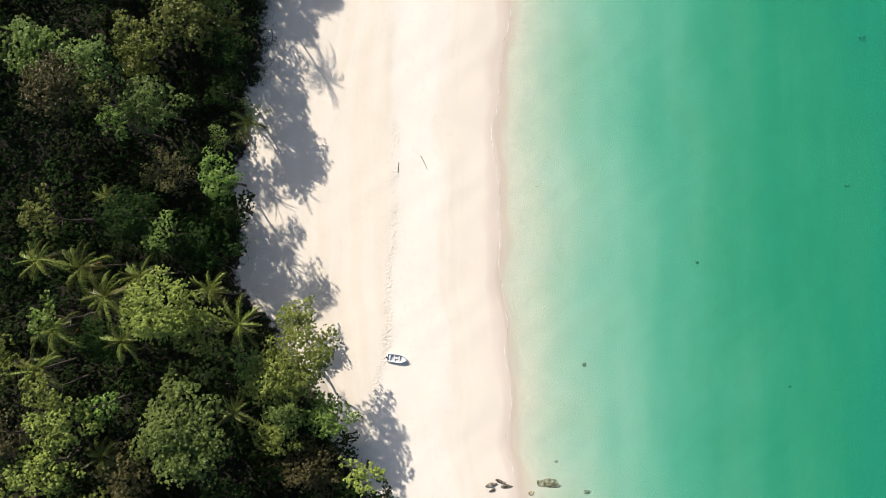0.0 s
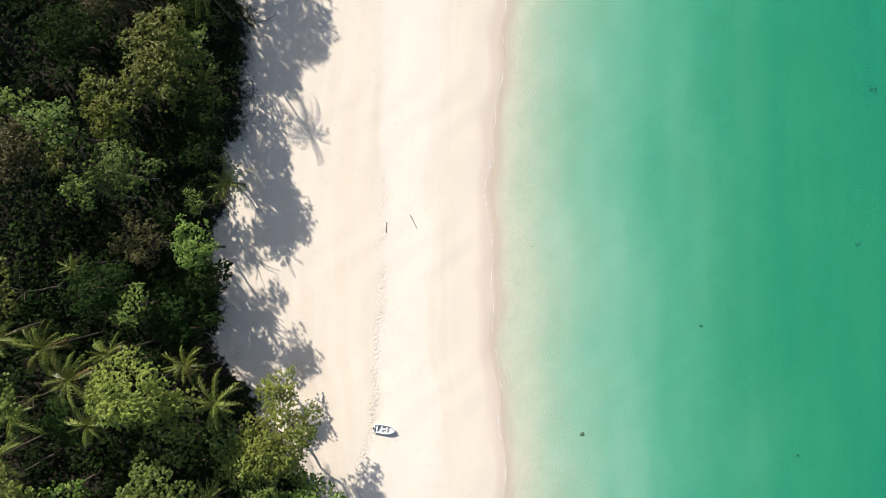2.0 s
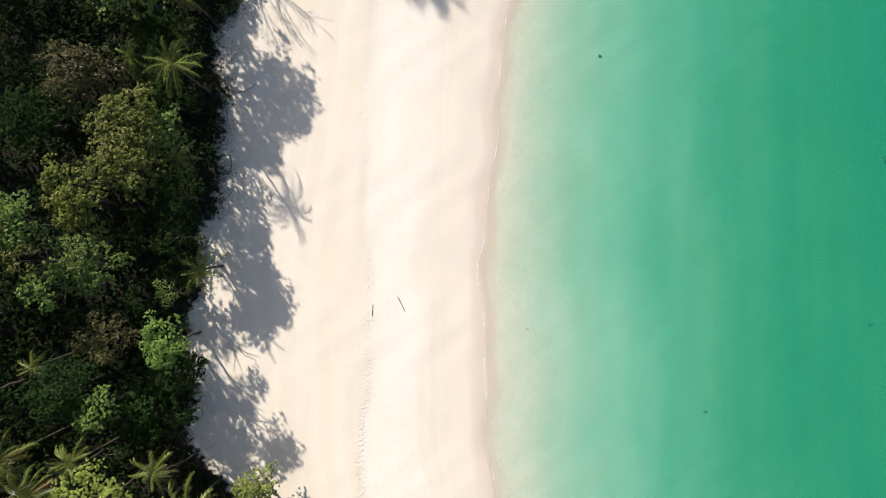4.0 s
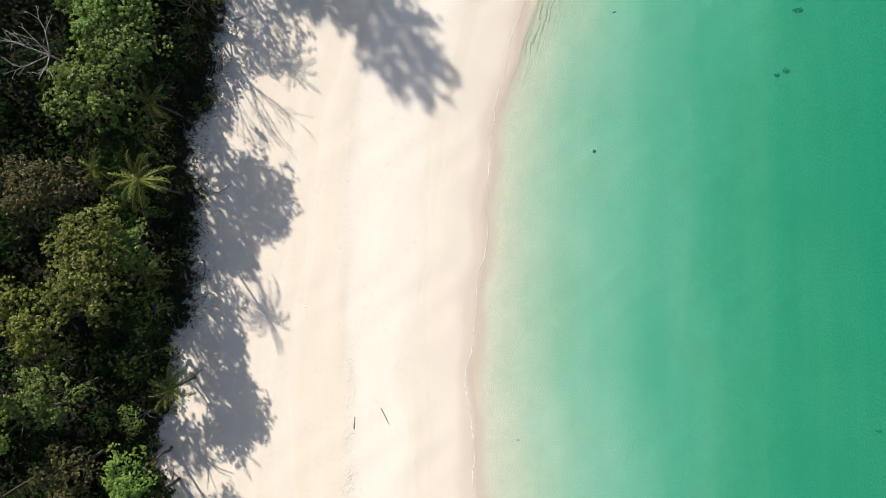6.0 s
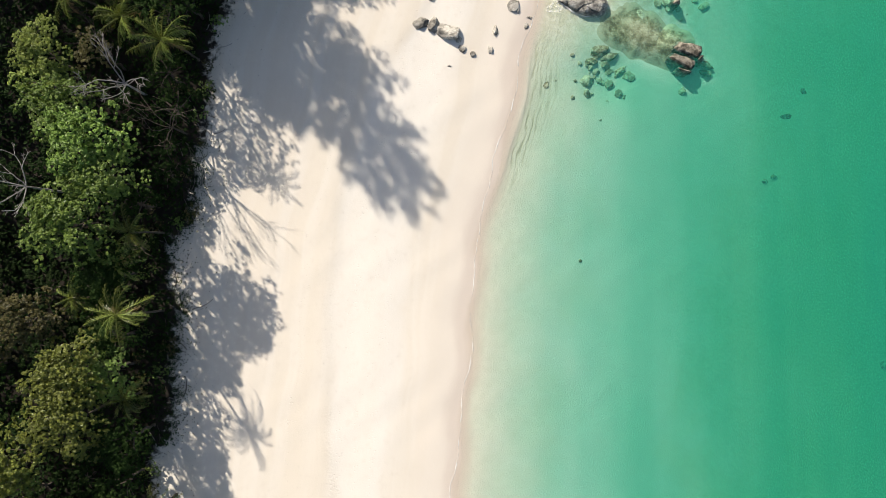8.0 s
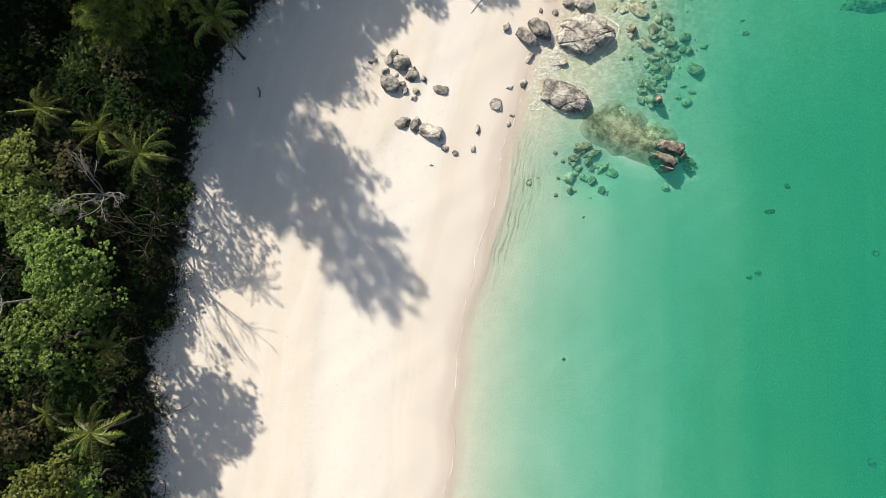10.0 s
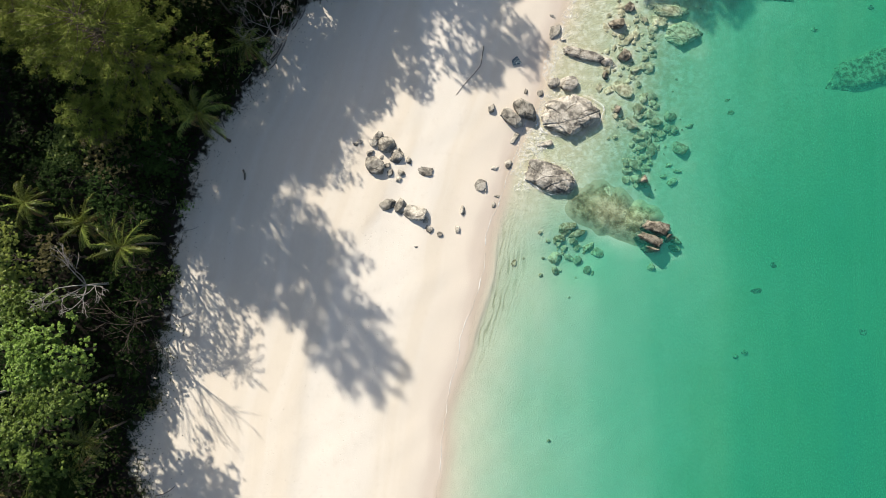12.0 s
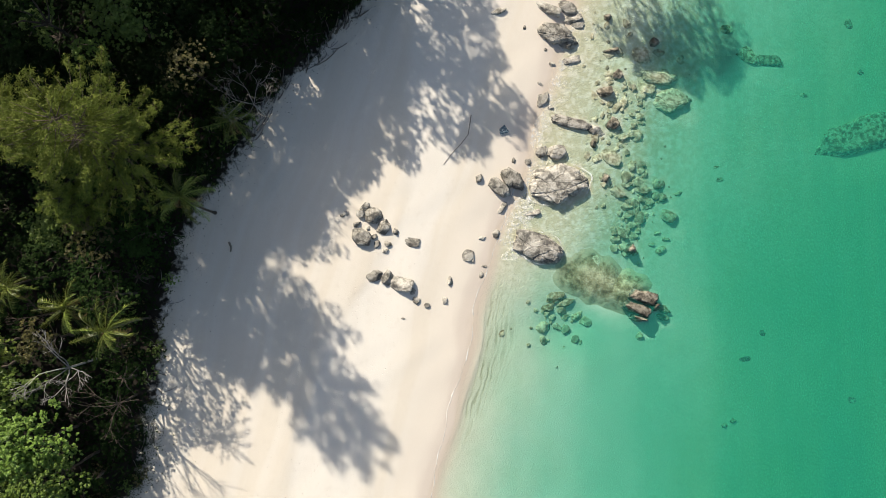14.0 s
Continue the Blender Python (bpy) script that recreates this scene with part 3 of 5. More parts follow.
SEA_STONES = [
    (41.2, -1.4, 0.36, 0.27, 0, 0.35),
    (22.7, -17.7, 0.45, 0.36, 0, 0.25),
    (69.0, 35.6, 1.08, 0.63, -30, 0.50),
    (15.0, 10.7, 0.27, 0.18, 0, 0.10),
    (56.5, -21.6, 0.36, 0.27, 0, 0.30),
    (66.4, 11.2, 0.45, 0.27, 0, 0.30),
    (16.3, -36.6, 2.52, 0.90, -5, 0.25),
    (14.1, -38.0, 0.63, 0.36, 0, 0.20),
    (23.1, -38.0, 0.72, 0.45, 0, 0.25),
    (18.1, -33.1, 0.36, 0.27, 0, 0.20),
]
SEA_WEED = [
    (25.6, 50.2, 0.30, 0.23, 0, 0.30),
    (28.4, 69.5, 0.23, 0.15, 0, 0.20),
    (51.7, 61.4, 0.46, 0.30, 20, 0.40),
    (53.0, 62.0, 0.46, 0.38, 0, 0.40),
    (20.8, 74.1, 0.46, 0.61, 0, 0.15),
]
LOW_LEDGE = [
    (7.6, -36.5, 1.08, 0.45, 15, 0.20),
    (9.1, -36.0, 0.99, 0.36, -20, 0.22),
    (9.9, -36.8, 1.26, 0.36, 5, 0.20),
    (8.0, -37.3, 0.72, 0.27, 30, 0.15),
]


def rock_mesh(seed, detail, cracks=0, flat=0.0, planes=17, lumpy=0.09, square=0.7, taper=0.0, tight=0.62):
    """A boulder of unit half size, its foot at z = -0.35 and its top near 1, cut by planes and split by cracks."""
    rng = np.random.RandomState(seed)
    bm = bmesh.new()
    bmesh.ops.create_icosphere(bm, subdivisions=detail, radius=1.0)
    co = np.array([v.co[:] for v in bm.verts])
    unit = co / np.linalg.norm(co, axis=1, keepdims=True)
    r = np.full(len(co), 1.3)
    for k in range(planes):
        n = rng.normal(size=3)
        n[2] = abs(n[2]) * 0.9 if k > 6 else n[2] * 0.15
        n /= np.linalg.norm(n)
        c = unit @ n
        lim = rng.uniform(tight, 0.95) / np.maximum(c, 1e-3)
        r = np.where(c > 0, np.minimum(r, lim), r)
    off = Vector(rng.uniform(-50, 50, 3))
    for i, u in enumerate(unit):
        p = Vector(u) + off
        r[i] *= 1 + lumpy * noise.noise(p * 1.6) - 0.07 * abs(noise.noise(p * 3.7)) - 0.045 * abs(noise.noise(p * 8.0)) + 0.015 * noise.noise(p * 17)
    lead = rng.uniform(0, math.pi)
    for k in range(cracks):
        a = lead + rng.uniform(-0.25, 0.25) + (1.4 if k % 3 == 2 else 0)
        n = np.array([math.cos(a), math.sin(a), rng.uniform(-0.3, 0.3)])
        gap = np.abs((unit * r[:, None]) @ n - rng.uniform(-0.55, 0.55))
        r *= 1 - rng.uniform(0.08, 0.2) * np.exp(-(gap / 0.022) ** 2)
    co = unit * r[:, None]
    co[:, 2] = np.maximum(co[:, 2], -0.35)
    flatr = np.linalg.norm(co[:, :2], axis=1) / (np.abs(co[:, :2]).max(1) + 1e-6)
    co[:, :2] *= (flatr ** square)[:, None]
    co[:, :2] /= np.abs(co[:, :2]).max(0)
    co[:, 1] *= 1 - taper * np.clip(co[:, 0] + 0.2, 0, 1.2) ** 2
    top = co[:, 2].max()
    co[:, 2] = np.where(co[:, 2] > 0, co[:, 2] / top, co[:, 2])
    if flat:
        co[:, 2] = np.where(co[:, 2] > 0, 1 - (1 - co[:, 2]) ** (1 + 2 * flat), co[:, 2])
    for v, p in zip(bm.verts, co):
        v.co = p
    me = bpy.data.meshes.new("rock")
    bm.to_mesh(me)
    bm.free()
    me.polygons.foreach_set("use_smooth", [True] * len(me.polygons))
    return me


ROCK_SHAPES = [rock_mesh(10 + k, 4, k % 3, 0.1, 17, 0.12, 0.3, 0.2 * (k % 2)) for k in range(9)]
STONE_SHAPES = [rock_mesh(80 + k, 3, 0, 0.0, 17, 0.12, 0.2) for k in range(6)]
BOULDER_SHAPES = [rock_mesh(40 + k, 6, 3 + k % 2, 0.55, 34, 0.07, 0.3, 0.28, 0.82) for k in range(5)]
BLOCK_SHAPES = [rock_mesh(50 + k, 5, 1, 0.6, 20, 0.05, 0.75, 0.0, 0.8) for k in range(3)]
SLAB_SHAPES = [rock_mesh(60 + k, 5, 2 + k, 0.25, 8, 0.3, 0.2, 0.2) for k in range(4)]
WET_ROCKS = []


def stone(name, row, kind, label, group, rng):
    x, y, a, b, turn, high = row
    if name == "reef_rock" and a > 1.5:
        shape = BLOCK_SHAPES[rng.randrange(3)]
    elif name == "boulder" and a > 1.4:
        shape = BOULDER_SHAPES[rng.randrange(5)]
    elif a > 2.0:
        shape = (SLAB_SHAPES if kind == "weedy" else BOULDER_SHAPES)[rng.randrange(4)]
    elif a < 0.45:
        shape = STONE_SHAPES[rng.randrange(len(STONE_SHAPES))]
    else:
        shape = ROCK_SHAPES[rng.randrange(len(ROCK_SHAPES))]
    me = shape.copy() if not shape.materials else shape
    if shape.materials and shape.materials[0] != ROCK[kind]:
        me = shape.copy()
        me.materials.clear()
        me.materials.append(ROCK[kind])
    elif not shape.materials:
        shape.materials.append(ROCK[kind])
        me = shape
    z = ground_z(x, y)
    if group == "rocks in the shallows" and kind == "pale":
        a, b = a * 1.2, b * 1.25
    if kind == "grey":
        a, b = (a, b * 1.22) if a > 2.0 else (a * 1.22, b * 1.22) if a > 0.75 else (a, b)
    if group == "rocks farther out":
        high *= 0.4
    high *= 0.72 if kind == "grey" else 1.0
    if kind == "brown" and z < 0:
        high = max(high, 0.35 - z)
    elif kind in ("pale", "weedy") and z < 0:
        high = min(high * 0.7, max(0.12, -z - (0.22 if kind == "weedy" else 0.08)))
    ob = new(name, me)
    ob.matrix_world = pose(x, y, z - 0.02, 0, 0, turn) @ Matrix.Diagonal((a * 1.06, b * 1.06, high, 1))
    tagged(ob, label, "rock", group)
    if z < 0:
        WET_ROCKS.append((x, y, a, b, radians(turn), z, z + high))
    return ob


def reef_shelf(x, y, a, b, turn, under, seed):
    """A low brown dome of reef that comes up to just under the surface and runs out into the bed."""
    noise = np.random.RandomState(seed)
    ph = noise.uniform(0, 6.28, 8)
    rings, n = 26, 96
    th = np.linspace(0, 2 * math.pi, n, endpoint=False)
    rim = 1 + 0.10 * np.sin(2 * th + ph[0]) + 0.09 * np.sin(3 * th + ph[1]) + 0.06 * np.sin(7 * th + ph[2]) + 0.03 * np.sin(13 * th + ph[3])
    cs, sn = math.cos(radians(turn)), math.sin(radians(turn))
    verts, faces = [], []
    for i in range(rings + 1):
        q = i / rings
        for j in range(n):
            u, v = a * q * rim[j] * math.cos(th[j]), b * q * rim[j] * math.sin(th[j])
            px, py = x + cs * u - sn * v, y + sn * u + cs * v
            bed = ground_z(px, py)
            lump = 0.5 * math.sin(px * 1.7 + ph[4] + math.sin(py * 1.1)) * math.sin(py * 1.9 + ph[5]) + 0.5 * math.sin(px * 3.9 + py * 2.7 + ph[6])
            rise = max(0.0, -under - bed) * (1 - q * q) ** 1.7 + 0.06 * lump * (1 - q ** 3)
            verts.append((px, py, min(bed + rise - 0.05 * q ** 6, -0.07)))
    for i in range(rings):
        for j in range(n):
            k = (j + 1) % n
            faces.append((i * n + j, (i + 1) * n + j, (i + 1) * n + k, i * n + k))
    me = mesh_object("reef_shelf", verts, faces, ROCK["shelf"])
    attribute(me, "rim", np.repeat(np.arange(rings + 1) / rings, n))
    ob = new("reef_shelf", me)
    tagged(ob, "broad brown reef shelf just under clear shallow water", "reef", "reef slabs")
    z = ground_z(x, y)
    WET_ROCKS.append((x, y, a, b, radians(turn), z, -under))


rng = random.Random(5)
reef_shelf(33.6, 81.4, 6.4, 4.2, -28, 0.28, 71)
reef_shelf(37.4, 80.0, 4.6, 3.2, -10, 0.40, 72)
# more stones in the shelf of shallow water, in loose drifts
SCATTER = []
for cx, cy, sx, sy, count in ((36.5, 99.0, 2.6, 6.0, 46), (40.0, 91.0, 2.2, 3.6, 48), (36.5, 109.0, 3.0, 4.6, 44), (28.6, 75.4, 2.4, 2.0, 26), (43.0, 108.5, 2.4, 3.2, 22)):
    for k in range(count):
        a = 0.16 + 0.62 * rng.random() ** 2
        SCATTER.append((cx + rng.gauss(0, sx), cy + rng.gauss(0, sy), a * rng.uniform(1, 1.6), a, rng.uniform(0, 180), a * rng.uniform(0.5, 0.9)))
for rows, name, kind, label, group in (
    (SCATTER, "submerged_stone", "pale", "small stone on the shallow sea bed", "stones on the sea bed"),
    (BEACH_CLUSTER, "rock", "grey", "weathered grey granite rock in a cluster on the sand", "rock cluster on the beach"),
    (BEACH_ROW, "rock", "grey", "pale grey rock half sunk in dry sand", "rocks on the open beach"),
    (SHORE_BOULDERS, "boulder", "grey", "cracked grey granite boulder at the waterline", "boulders at the waterline"),
    (SHORE_SLABS, "rock_slab", "grey", "layered grey rock slab on the wet sand", "slabs at the waterline"),
    (REEF_BROWN, "reef_rock", "brown", "brown barnacled rock standing out of shallow water", "rocks in the shallows"),
    (REEF_NEAR, "submerged_rock", "pale", "silt-covered rock just under clear water", "rocks in the shallows"),
    (REEF_MID, "submerged_rock", "pale", "rounded rock under clear green water", "rocks in the shallows"),
    (REEF_SOUTH, "submerged_rock", "pale", "small rounded rock under clear green water", "rocks in the shallows"),
    (REEF_SLABS, "reef_slab", "weedy", "broad algae-covered rock slab under the water", "reef slabs"),
    (REEF_STONES, "submerged_stone", "pale", "small stone on the sea bed", "stones on the sea bed"),
    (REEF_FAR, "submerged_rock", "weedy", "dark algae-covered rock on the sea bed", "rocks farther out"),
    (SEA_STONES, "submerged_stone", "weedy", "small dark stone on the pale sea bed", "stones on the sea bed"),
    (SEA_WEED, "submerged_stone", "weedy", "small weedy stone on the pale sea bed", "stones on the sea bed"),
    (LOW_LEDGE, "rock_ledge", "brown", "low brown rock ledge showing through wet sand", "ledge at the beach end"),
):
    for row in rows:
        stone(name, row, kind, label, group, rng)


# ---- the sea ----
xs = np.arange(4, 82, 0.7)
ys = np.arange(-60, 150, 0.8)
me, gx, gy, gz = sheet("water", np.concatenate([xs, [82 + d for d in FAR]]), steps(ys, *FAR), lambda x, y: x * 0, WATER)
depth = np.maximum(-height(gx, gy), 0)
for x, y, a, b, turn, bed, top in WET_ROCKS:
    u = ((gx - x) * math.cos(turn) + (gy - y) * math.sin(turn)) / a
    v = ((gy - y) * math.cos(turn) - (gx - x) * math.sin(turn)) / b
    rho = u * u + v * v
    over = np.maximum(-(bed + (top - bed) * np.clip(1 - rho, 0, 1)), 0.03)
    depth = np.where(rho < 1, np.minimum(depth, over), depth)
attribute(me, "depth", depth)
sea = tagged(new("water", me), "clear turquoise sea deepening to emerald green", "sea", kind="structure")


def foam_line(seed, offset, y0, y1, wide, mat=FOAM):
    rng = np.random.RandomState(seed)
    ys = np.arange(y0, y1, 0.25)
    wob = sum(a * np.sin(ys * f + rng.uniform(0, 6)) for a, f in ((0.35, 0.13), (0.22, 0.37), (0.12, 0.9), (0.06, 2.3)))
    x = shore_x(ys) + offset + wob
    w = wide * (0.55 + 0.45 * np.sin(ys * 0.6 + rng.uniform(0, 6)) * np.sin(ys * 1.7))
    z = np.maximum(height(x, ys), 0.0) + 0.012
    rows = [np.stack([x - w, ys, z], 1), np.stack([x, ys, z + 0.03], 1), np.stack([x + w * 1.3, ys, z], 1)]
    n = len(ys)
    verts = np.concatenate(rows)
    i = np.arange(n - 1)
    faces = np.concatenate([np.stack([i + k * n, i + 1 + k * n, i + 1 + (k + 1) * n, i + (k + 1) * n], 1) for k in (0, 1)])
    ob = new("foam_line", mesh_object("foam_line", verts.tolist(), faces.tolist(), mat))
    tagged(ob, "thin broken line of white foam at the water's edge", "foam", kind="stuff")


foam_line(1, -0.3, -36, 38, 0.065)
foam_line(2, -0.4, 38, 96, 0.06)
foam_line(3, 1.2, 86, 119, 1.3, LACE)


def foam_ring(row, seed):
    """A broken rim of foam where a boulder meets the water."""
    x, y, a, b, turn, high = row
    rng = np.random.RandomState(seed)
    n = 90
    th = np.linspace(0, 2 * math.pi, n, endpoint=False)
    c, s = np.cos(th), np.sin(th)
    k = 0.99 / (np.abs(c) ** 2.3 + np.abs(s) ** 2.3) ** (1 / 2.3) * (1 + 0.04 * np.sin(3 * th + rng.uniform(0, 6)) + 0.03 * np.sin(7 * th))
    wide = np.clip(0.04 + 0.10 * np.sin(2 * th + rng.uniform(0, 6)) + 0.05 * np.sin(9 * th), 0.0, 0.2)
    rows = []
    for grow, lift in ((-0.12, 0.015), (0.5, 0.045), (1.0, 0.012)):
        rows.append(np.stack([(a * 0.94 * k + wide * grow) * c, (b * 1.15 * k + wide * grow) * s, np.full(n, lift)], 1))
    verts = np.concatenate(rows)
    turnm = Matrix.Rotation(radians(turn), 4, "Z")
    pts = [tuple(Matrix.Translation((x, y, 0)) @ turnm @ Vector(v)) for v in verts]
    pts = [(p[0], p[1], max(p[2], ground_z(p[0], p[1]) + p[2])) for p in pts]
    faces = [(i + q * n, (i + 1) % n + q * n, (i + 1) % n + (q + 1) * n, i + (q + 1) * n) for q in (0, 1) for i in range(n)]
    tagged(new("foam_rim", mesh_object("foam_rim", pts, faces, FOAM)), "thin white foam round a wet boulder", "foam", kind="stuff")


for i, row in enumerate(SHORE_BOULDERS[2:10]):
    if row[2] > 2.0:
        foam_ring(row, 90 + i)
foam_line(5, 2.4, 84, 97, 1.7, LACE)


# ---- plants ----
def part(name, me, parent, m=None, mat=None, label=""):
    ob = new(name, me)
    ob.parent = parent
    if m is not None:
        ob.matrix_basis = m
    if mat is not None:
        ob.material_slots[0].link = "OBJECT"
        ob.material_slots[0].material = mat
    if label:
        ob["label"] = label
    return ob


def leaves(centres, normals, sizes, rng, slim=0.62, fold=0.16):
    """One diamond-shaped, slightly folded leaf at each centre."""
    n = len(centres)
    side = np.cross(normals, rng.normal(size=(n, 3)))
    side /= np.linalg.norm(side, axis=1, keepdims=True) + 1e-9
    along = np.cross(normals, side)
    s = sizes[:, None]
    tip, root = centres + along * s * 0.5 - normals * s * fold, centres - along * s * 0.5 - normals * s * fold
    a, b = centres + side * s * slim * 0.5, centres - side * s * slim * 0.5
    verts = np.stack([root, a, tip, b], 1).reshape(-1, 3)
    return verts, np.arange(4 * n).reshape(-1, 4)


def crown_mesh(seed, radius, lobes, spacing, leaf, tall=0.75, sparse=0.0, per_clump=9):
    """A crown round its own centre: uneven lobes, each set with rosettes of leaves that leave dark gaps between them."""
    rng = np.random.RandomState(seed)
    cs, ns, tones = [], [], []
    lean = rng.uniform(0, 6.28)
    for k in range(lobes):
        az = k * 2.399 + rng.uniform(-0.6, 0.6)
        ring = math.sqrt((k + 0.4) / lobes)
        lr = radius * rng.uniform(0.16, 0.32)
        rr = ring * (radius - lr * 0.6) * rng.uniform(0.8, 1.12) * (1 + 0.16 * math.sin(2 * az + lean) + 0.1 * math.sin(3 * az + 2 * lean))
        z = radius * tall * (math.sqrt(max(0, 1 - 0.85 * ring * ring)) - 0.45) + rng.uniform(-0.28, 0.16) * radius
        c = np.array([rr * math.cos(az), rr * math.sin(az), z])
        clumps = max(5, int(4.2 * lr * lr / spacing ** 2 * (1 - sparse * rng.uniform(0, 1))))
        d = rng.normal(size=(clumps, 3))
        d[:, 2] = np.abs(d[:, 2]) * 1.1 - 0.35
        d /= np.linalg.norm(d, axis=1, keepdims=True)
        ends = c + d * lr * rng.uniform(0.72, 1.1, (clumps, 1)) * np.array([1, 1, 0.8])
        m = per_clump
        spread = spacing * 0.30 * rng.uniform(0.7, 1.25, (clumps, 1))
        away = rng.normal(size=(clumps * m, 3)) * np.array([1, 1, 0.55])
        away /= np.linalg.norm(away, axis=1, keepdims=True) + 1e-6
        p = np.repeat(ends, m, 0) + away * np.repeat(spread, m, 0) * rng.uniform(0.3, 1.25, (clumps * m, 1))
        nn = np.repeat(d, m, 0) * 0.5 + away * 0.55 + rng.normal(size=(clumps * m, 3)) * 0.3 + np.array([0, 0, 0.75])
        cs.append(p)
        ns.append(nn / np.linalg.norm(nn, axis=1, keepdims=True))
        # tone varies by clump and is lighter for clumps that point upward
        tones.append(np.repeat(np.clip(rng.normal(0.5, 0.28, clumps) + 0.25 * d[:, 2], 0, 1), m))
    c, nrm = np.concatenate(cs), np.concatenate(ns)
    v, f = leaves(c, nrm, leaf * rng.uniform(0.65, 1.3, len(c)), rng)
    me = mesh_object("crown", v.tolist(), f.tolist(), LEAF["green"], False)
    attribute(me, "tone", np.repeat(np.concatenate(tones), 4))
    return me


def tube(segments, sides=6):
    """Tapered tubes, one for each (start, end, radius, radius)."""
    verts, faces = [], []
    for p, q, r0, r1 in segments:
        p, q = Vector(p), Vector(q)
        d = (q - p).normalized()
        u = d.orthogonal().normalized()
        w = d.cross(u)
        base = len(verts)
        for c, r in ((p, r0), (q, r1)):
            for k in range(sides):
                a = 2 * math.pi * k / sides
                verts.append(c + (u * math.cos(a) + w * math.sin(a)) * r)
        for k in range(sides):
            j = (k + 1) % sides
            faces.append((base + k, base + j, base + sides + j, base + sides + k))
        faces.append(tuple(base + sides + k for k in range(sides)))
    return [tuple(v) for v in verts], faces


def branching(seed, start, way, length, radius, depth, spread, rng=None, kinks=3, lift=0.1, shrink=0.66, forks=(2, 3)):
    """The pieces of a forking limb."""
    rng = rng or random.Random(seed)
    p, d, segs = Vector(start), Vector(way).normalized(), []
    for k in range(kinks):
        r0, r1 = radius * (1 - 0.3 * k / kinks), radius * (1 - 0.3 * (k + 1) / kinks)
        d = (d + Vector((rng.gauss(0, 0.13), rng.gauss(0, 0.13), rng.gauss(0, 0.1) + lift * 0.3))).normalized()
        q = p + d * (length / kinks)
        segs.append((p[:], q[:], r0, r1))
        p = q
        if depth > 0 and k == kinks - 2 and rng.random() < 0.7:
            e = (d + Vector((rng.gauss(0, spread), rng.gauss(0, spread), rng.gauss(0, spread * 0.5)))).normalized()
            segs += branching(0, p, e, length * shrink * 0.8, radius * 0.45, depth - 1, spread, rng, kinks, lift, shrink, forks)
    if depth > 0:
        for _ in range(rng.randint(*forks)):
            e = (d + Vector((rng.gauss(0, spread), rng.gauss(0, spread), rng.gauss(0, spread * 0.5) + lift))).normalized()
            segs += branching(0, p, e, length * shrink * rng.uniform(0.8, 1.1), radius * 0.6, depth - 1, spread, rng, kinks, lift, shrink, forks)
    return segs


def trunk_mesh(seed, tall):
    """A trunk of that height that forks into limbs from half its height."""
    rng = random.Random(seed)
    segs, p = [], Vector((0, 0, -0.4))
    for k in range(5):
        q = Vector((rng.gauss(0, 0.15), rng.gauss(0, 0.15), tall * (0.1 + 0.12 * k)))
        segs.append((p[:], q[:], 0.24 - 0.03 * k, 0.22 - 0.03 * k))
        p = q
    for k in range(6):
        a = k * 1.05 + rng.uniform(-0.3, 0.3)
        mid = p + Vector((math.cos(a) * 0.9, math.sin(a) * 0.9, tall * rng.uniform(0.08, 0.16)))
        end = mid + Vector((math.cos(a + 0.3) * 1.2, math.sin(a + 0.3) * 1.2, tall * rng.uniform(0.06, 0.14)))
        segs += [(p[:], mid[:], 0.10, 0.06), (mid[:], end[:], 0.06, 0.025)]
    v, f = tube(segs)
    return mesh_object("trunk", v, f, BARK)


CROWNS = {
    "small": [crown_mesh(100 + k, 3.0, 22, 0.42, 0.27) for k in range(3)],
    "mid": [crown_mesh(110 + k, 4.3, 38, 0.45, 0.28) for k in range(6)],
    "large": [crown_mesh(120 + k, 6.2, 66, 0.50, 0.28, 0.7) for k in range(3)],
    "thin": [crown_mesh(130 + k, 4.0, 26, 0.60, 0.26, 0.8, 0.6) for k in range(3)],
    "low": [crown_mesh(140 + k, 3.6, 17, 0.80, 0.42, 0.6, 0.3, 7) for k in range(4)],
}
NOMINAL = {"small": 3.0, "mid": 4.3, "large": 6.2, "thin": 4.0, "low": 3.6}
TRUNK_TALL = (3.5, 6.0, 9.0, 13.0)
TRUNKS = [trunk_mesh(200 + k, h) for k, h in enumerate(TRUNK_TALL)]
LEAF_WORDS = {"deep": "shade-tinted deep green", "gold": "olive-yellow", "yellow": "yellow-green", "bright": "fresh bright green", "green": "mid green", "dark": "shade-tinted dark green", "olive": "olive-brown"}
rng = random.Random(11)


def broadleaf(x, y, top, r, hue, size=None, name="broadleaf_tree"):
    """A leafy tree whose crown's top stands at that height over the sea."""
    if size is None:
        size = "small" if r < 3.4 else "mid" if r < 5.3 else "large"
    z = ground_z(x, y)
    root = new(name)
    root.empty_display_size = 0.5
    root.matrix_world = pose(x, y, z, 0, 0, rng.uniform(-60, 60))
    k = r / NOMINAL[size]
    tall = max(top - z, 2.0)
    stem = max(0.6, tall - r * 0.4)
    pick = min(range(4), key=lambda i: abs(TRUNK_TALL[i] - stem))
    part("trunk", TRUNKS[pick], root, Matrix.Scale(stem / TRUNK_TALL[pick], 4))
    crown = rng.choice(CROWNS[size])
    part("crown", crown, root, Matrix.LocRotScale((0, 0, tall - r * 0.62), Euler((rng.gauss(0, 0.1), rng.gauss(0, 0.1), 0)), (k, k, k * rng.uniform(0.85, 1.1))), LEAF[hue])
    tagged(root, f"{LEAF_WORDS[hue]} broad-leaved tree in dense coastal forest", "tree", "forest trees")
    return root


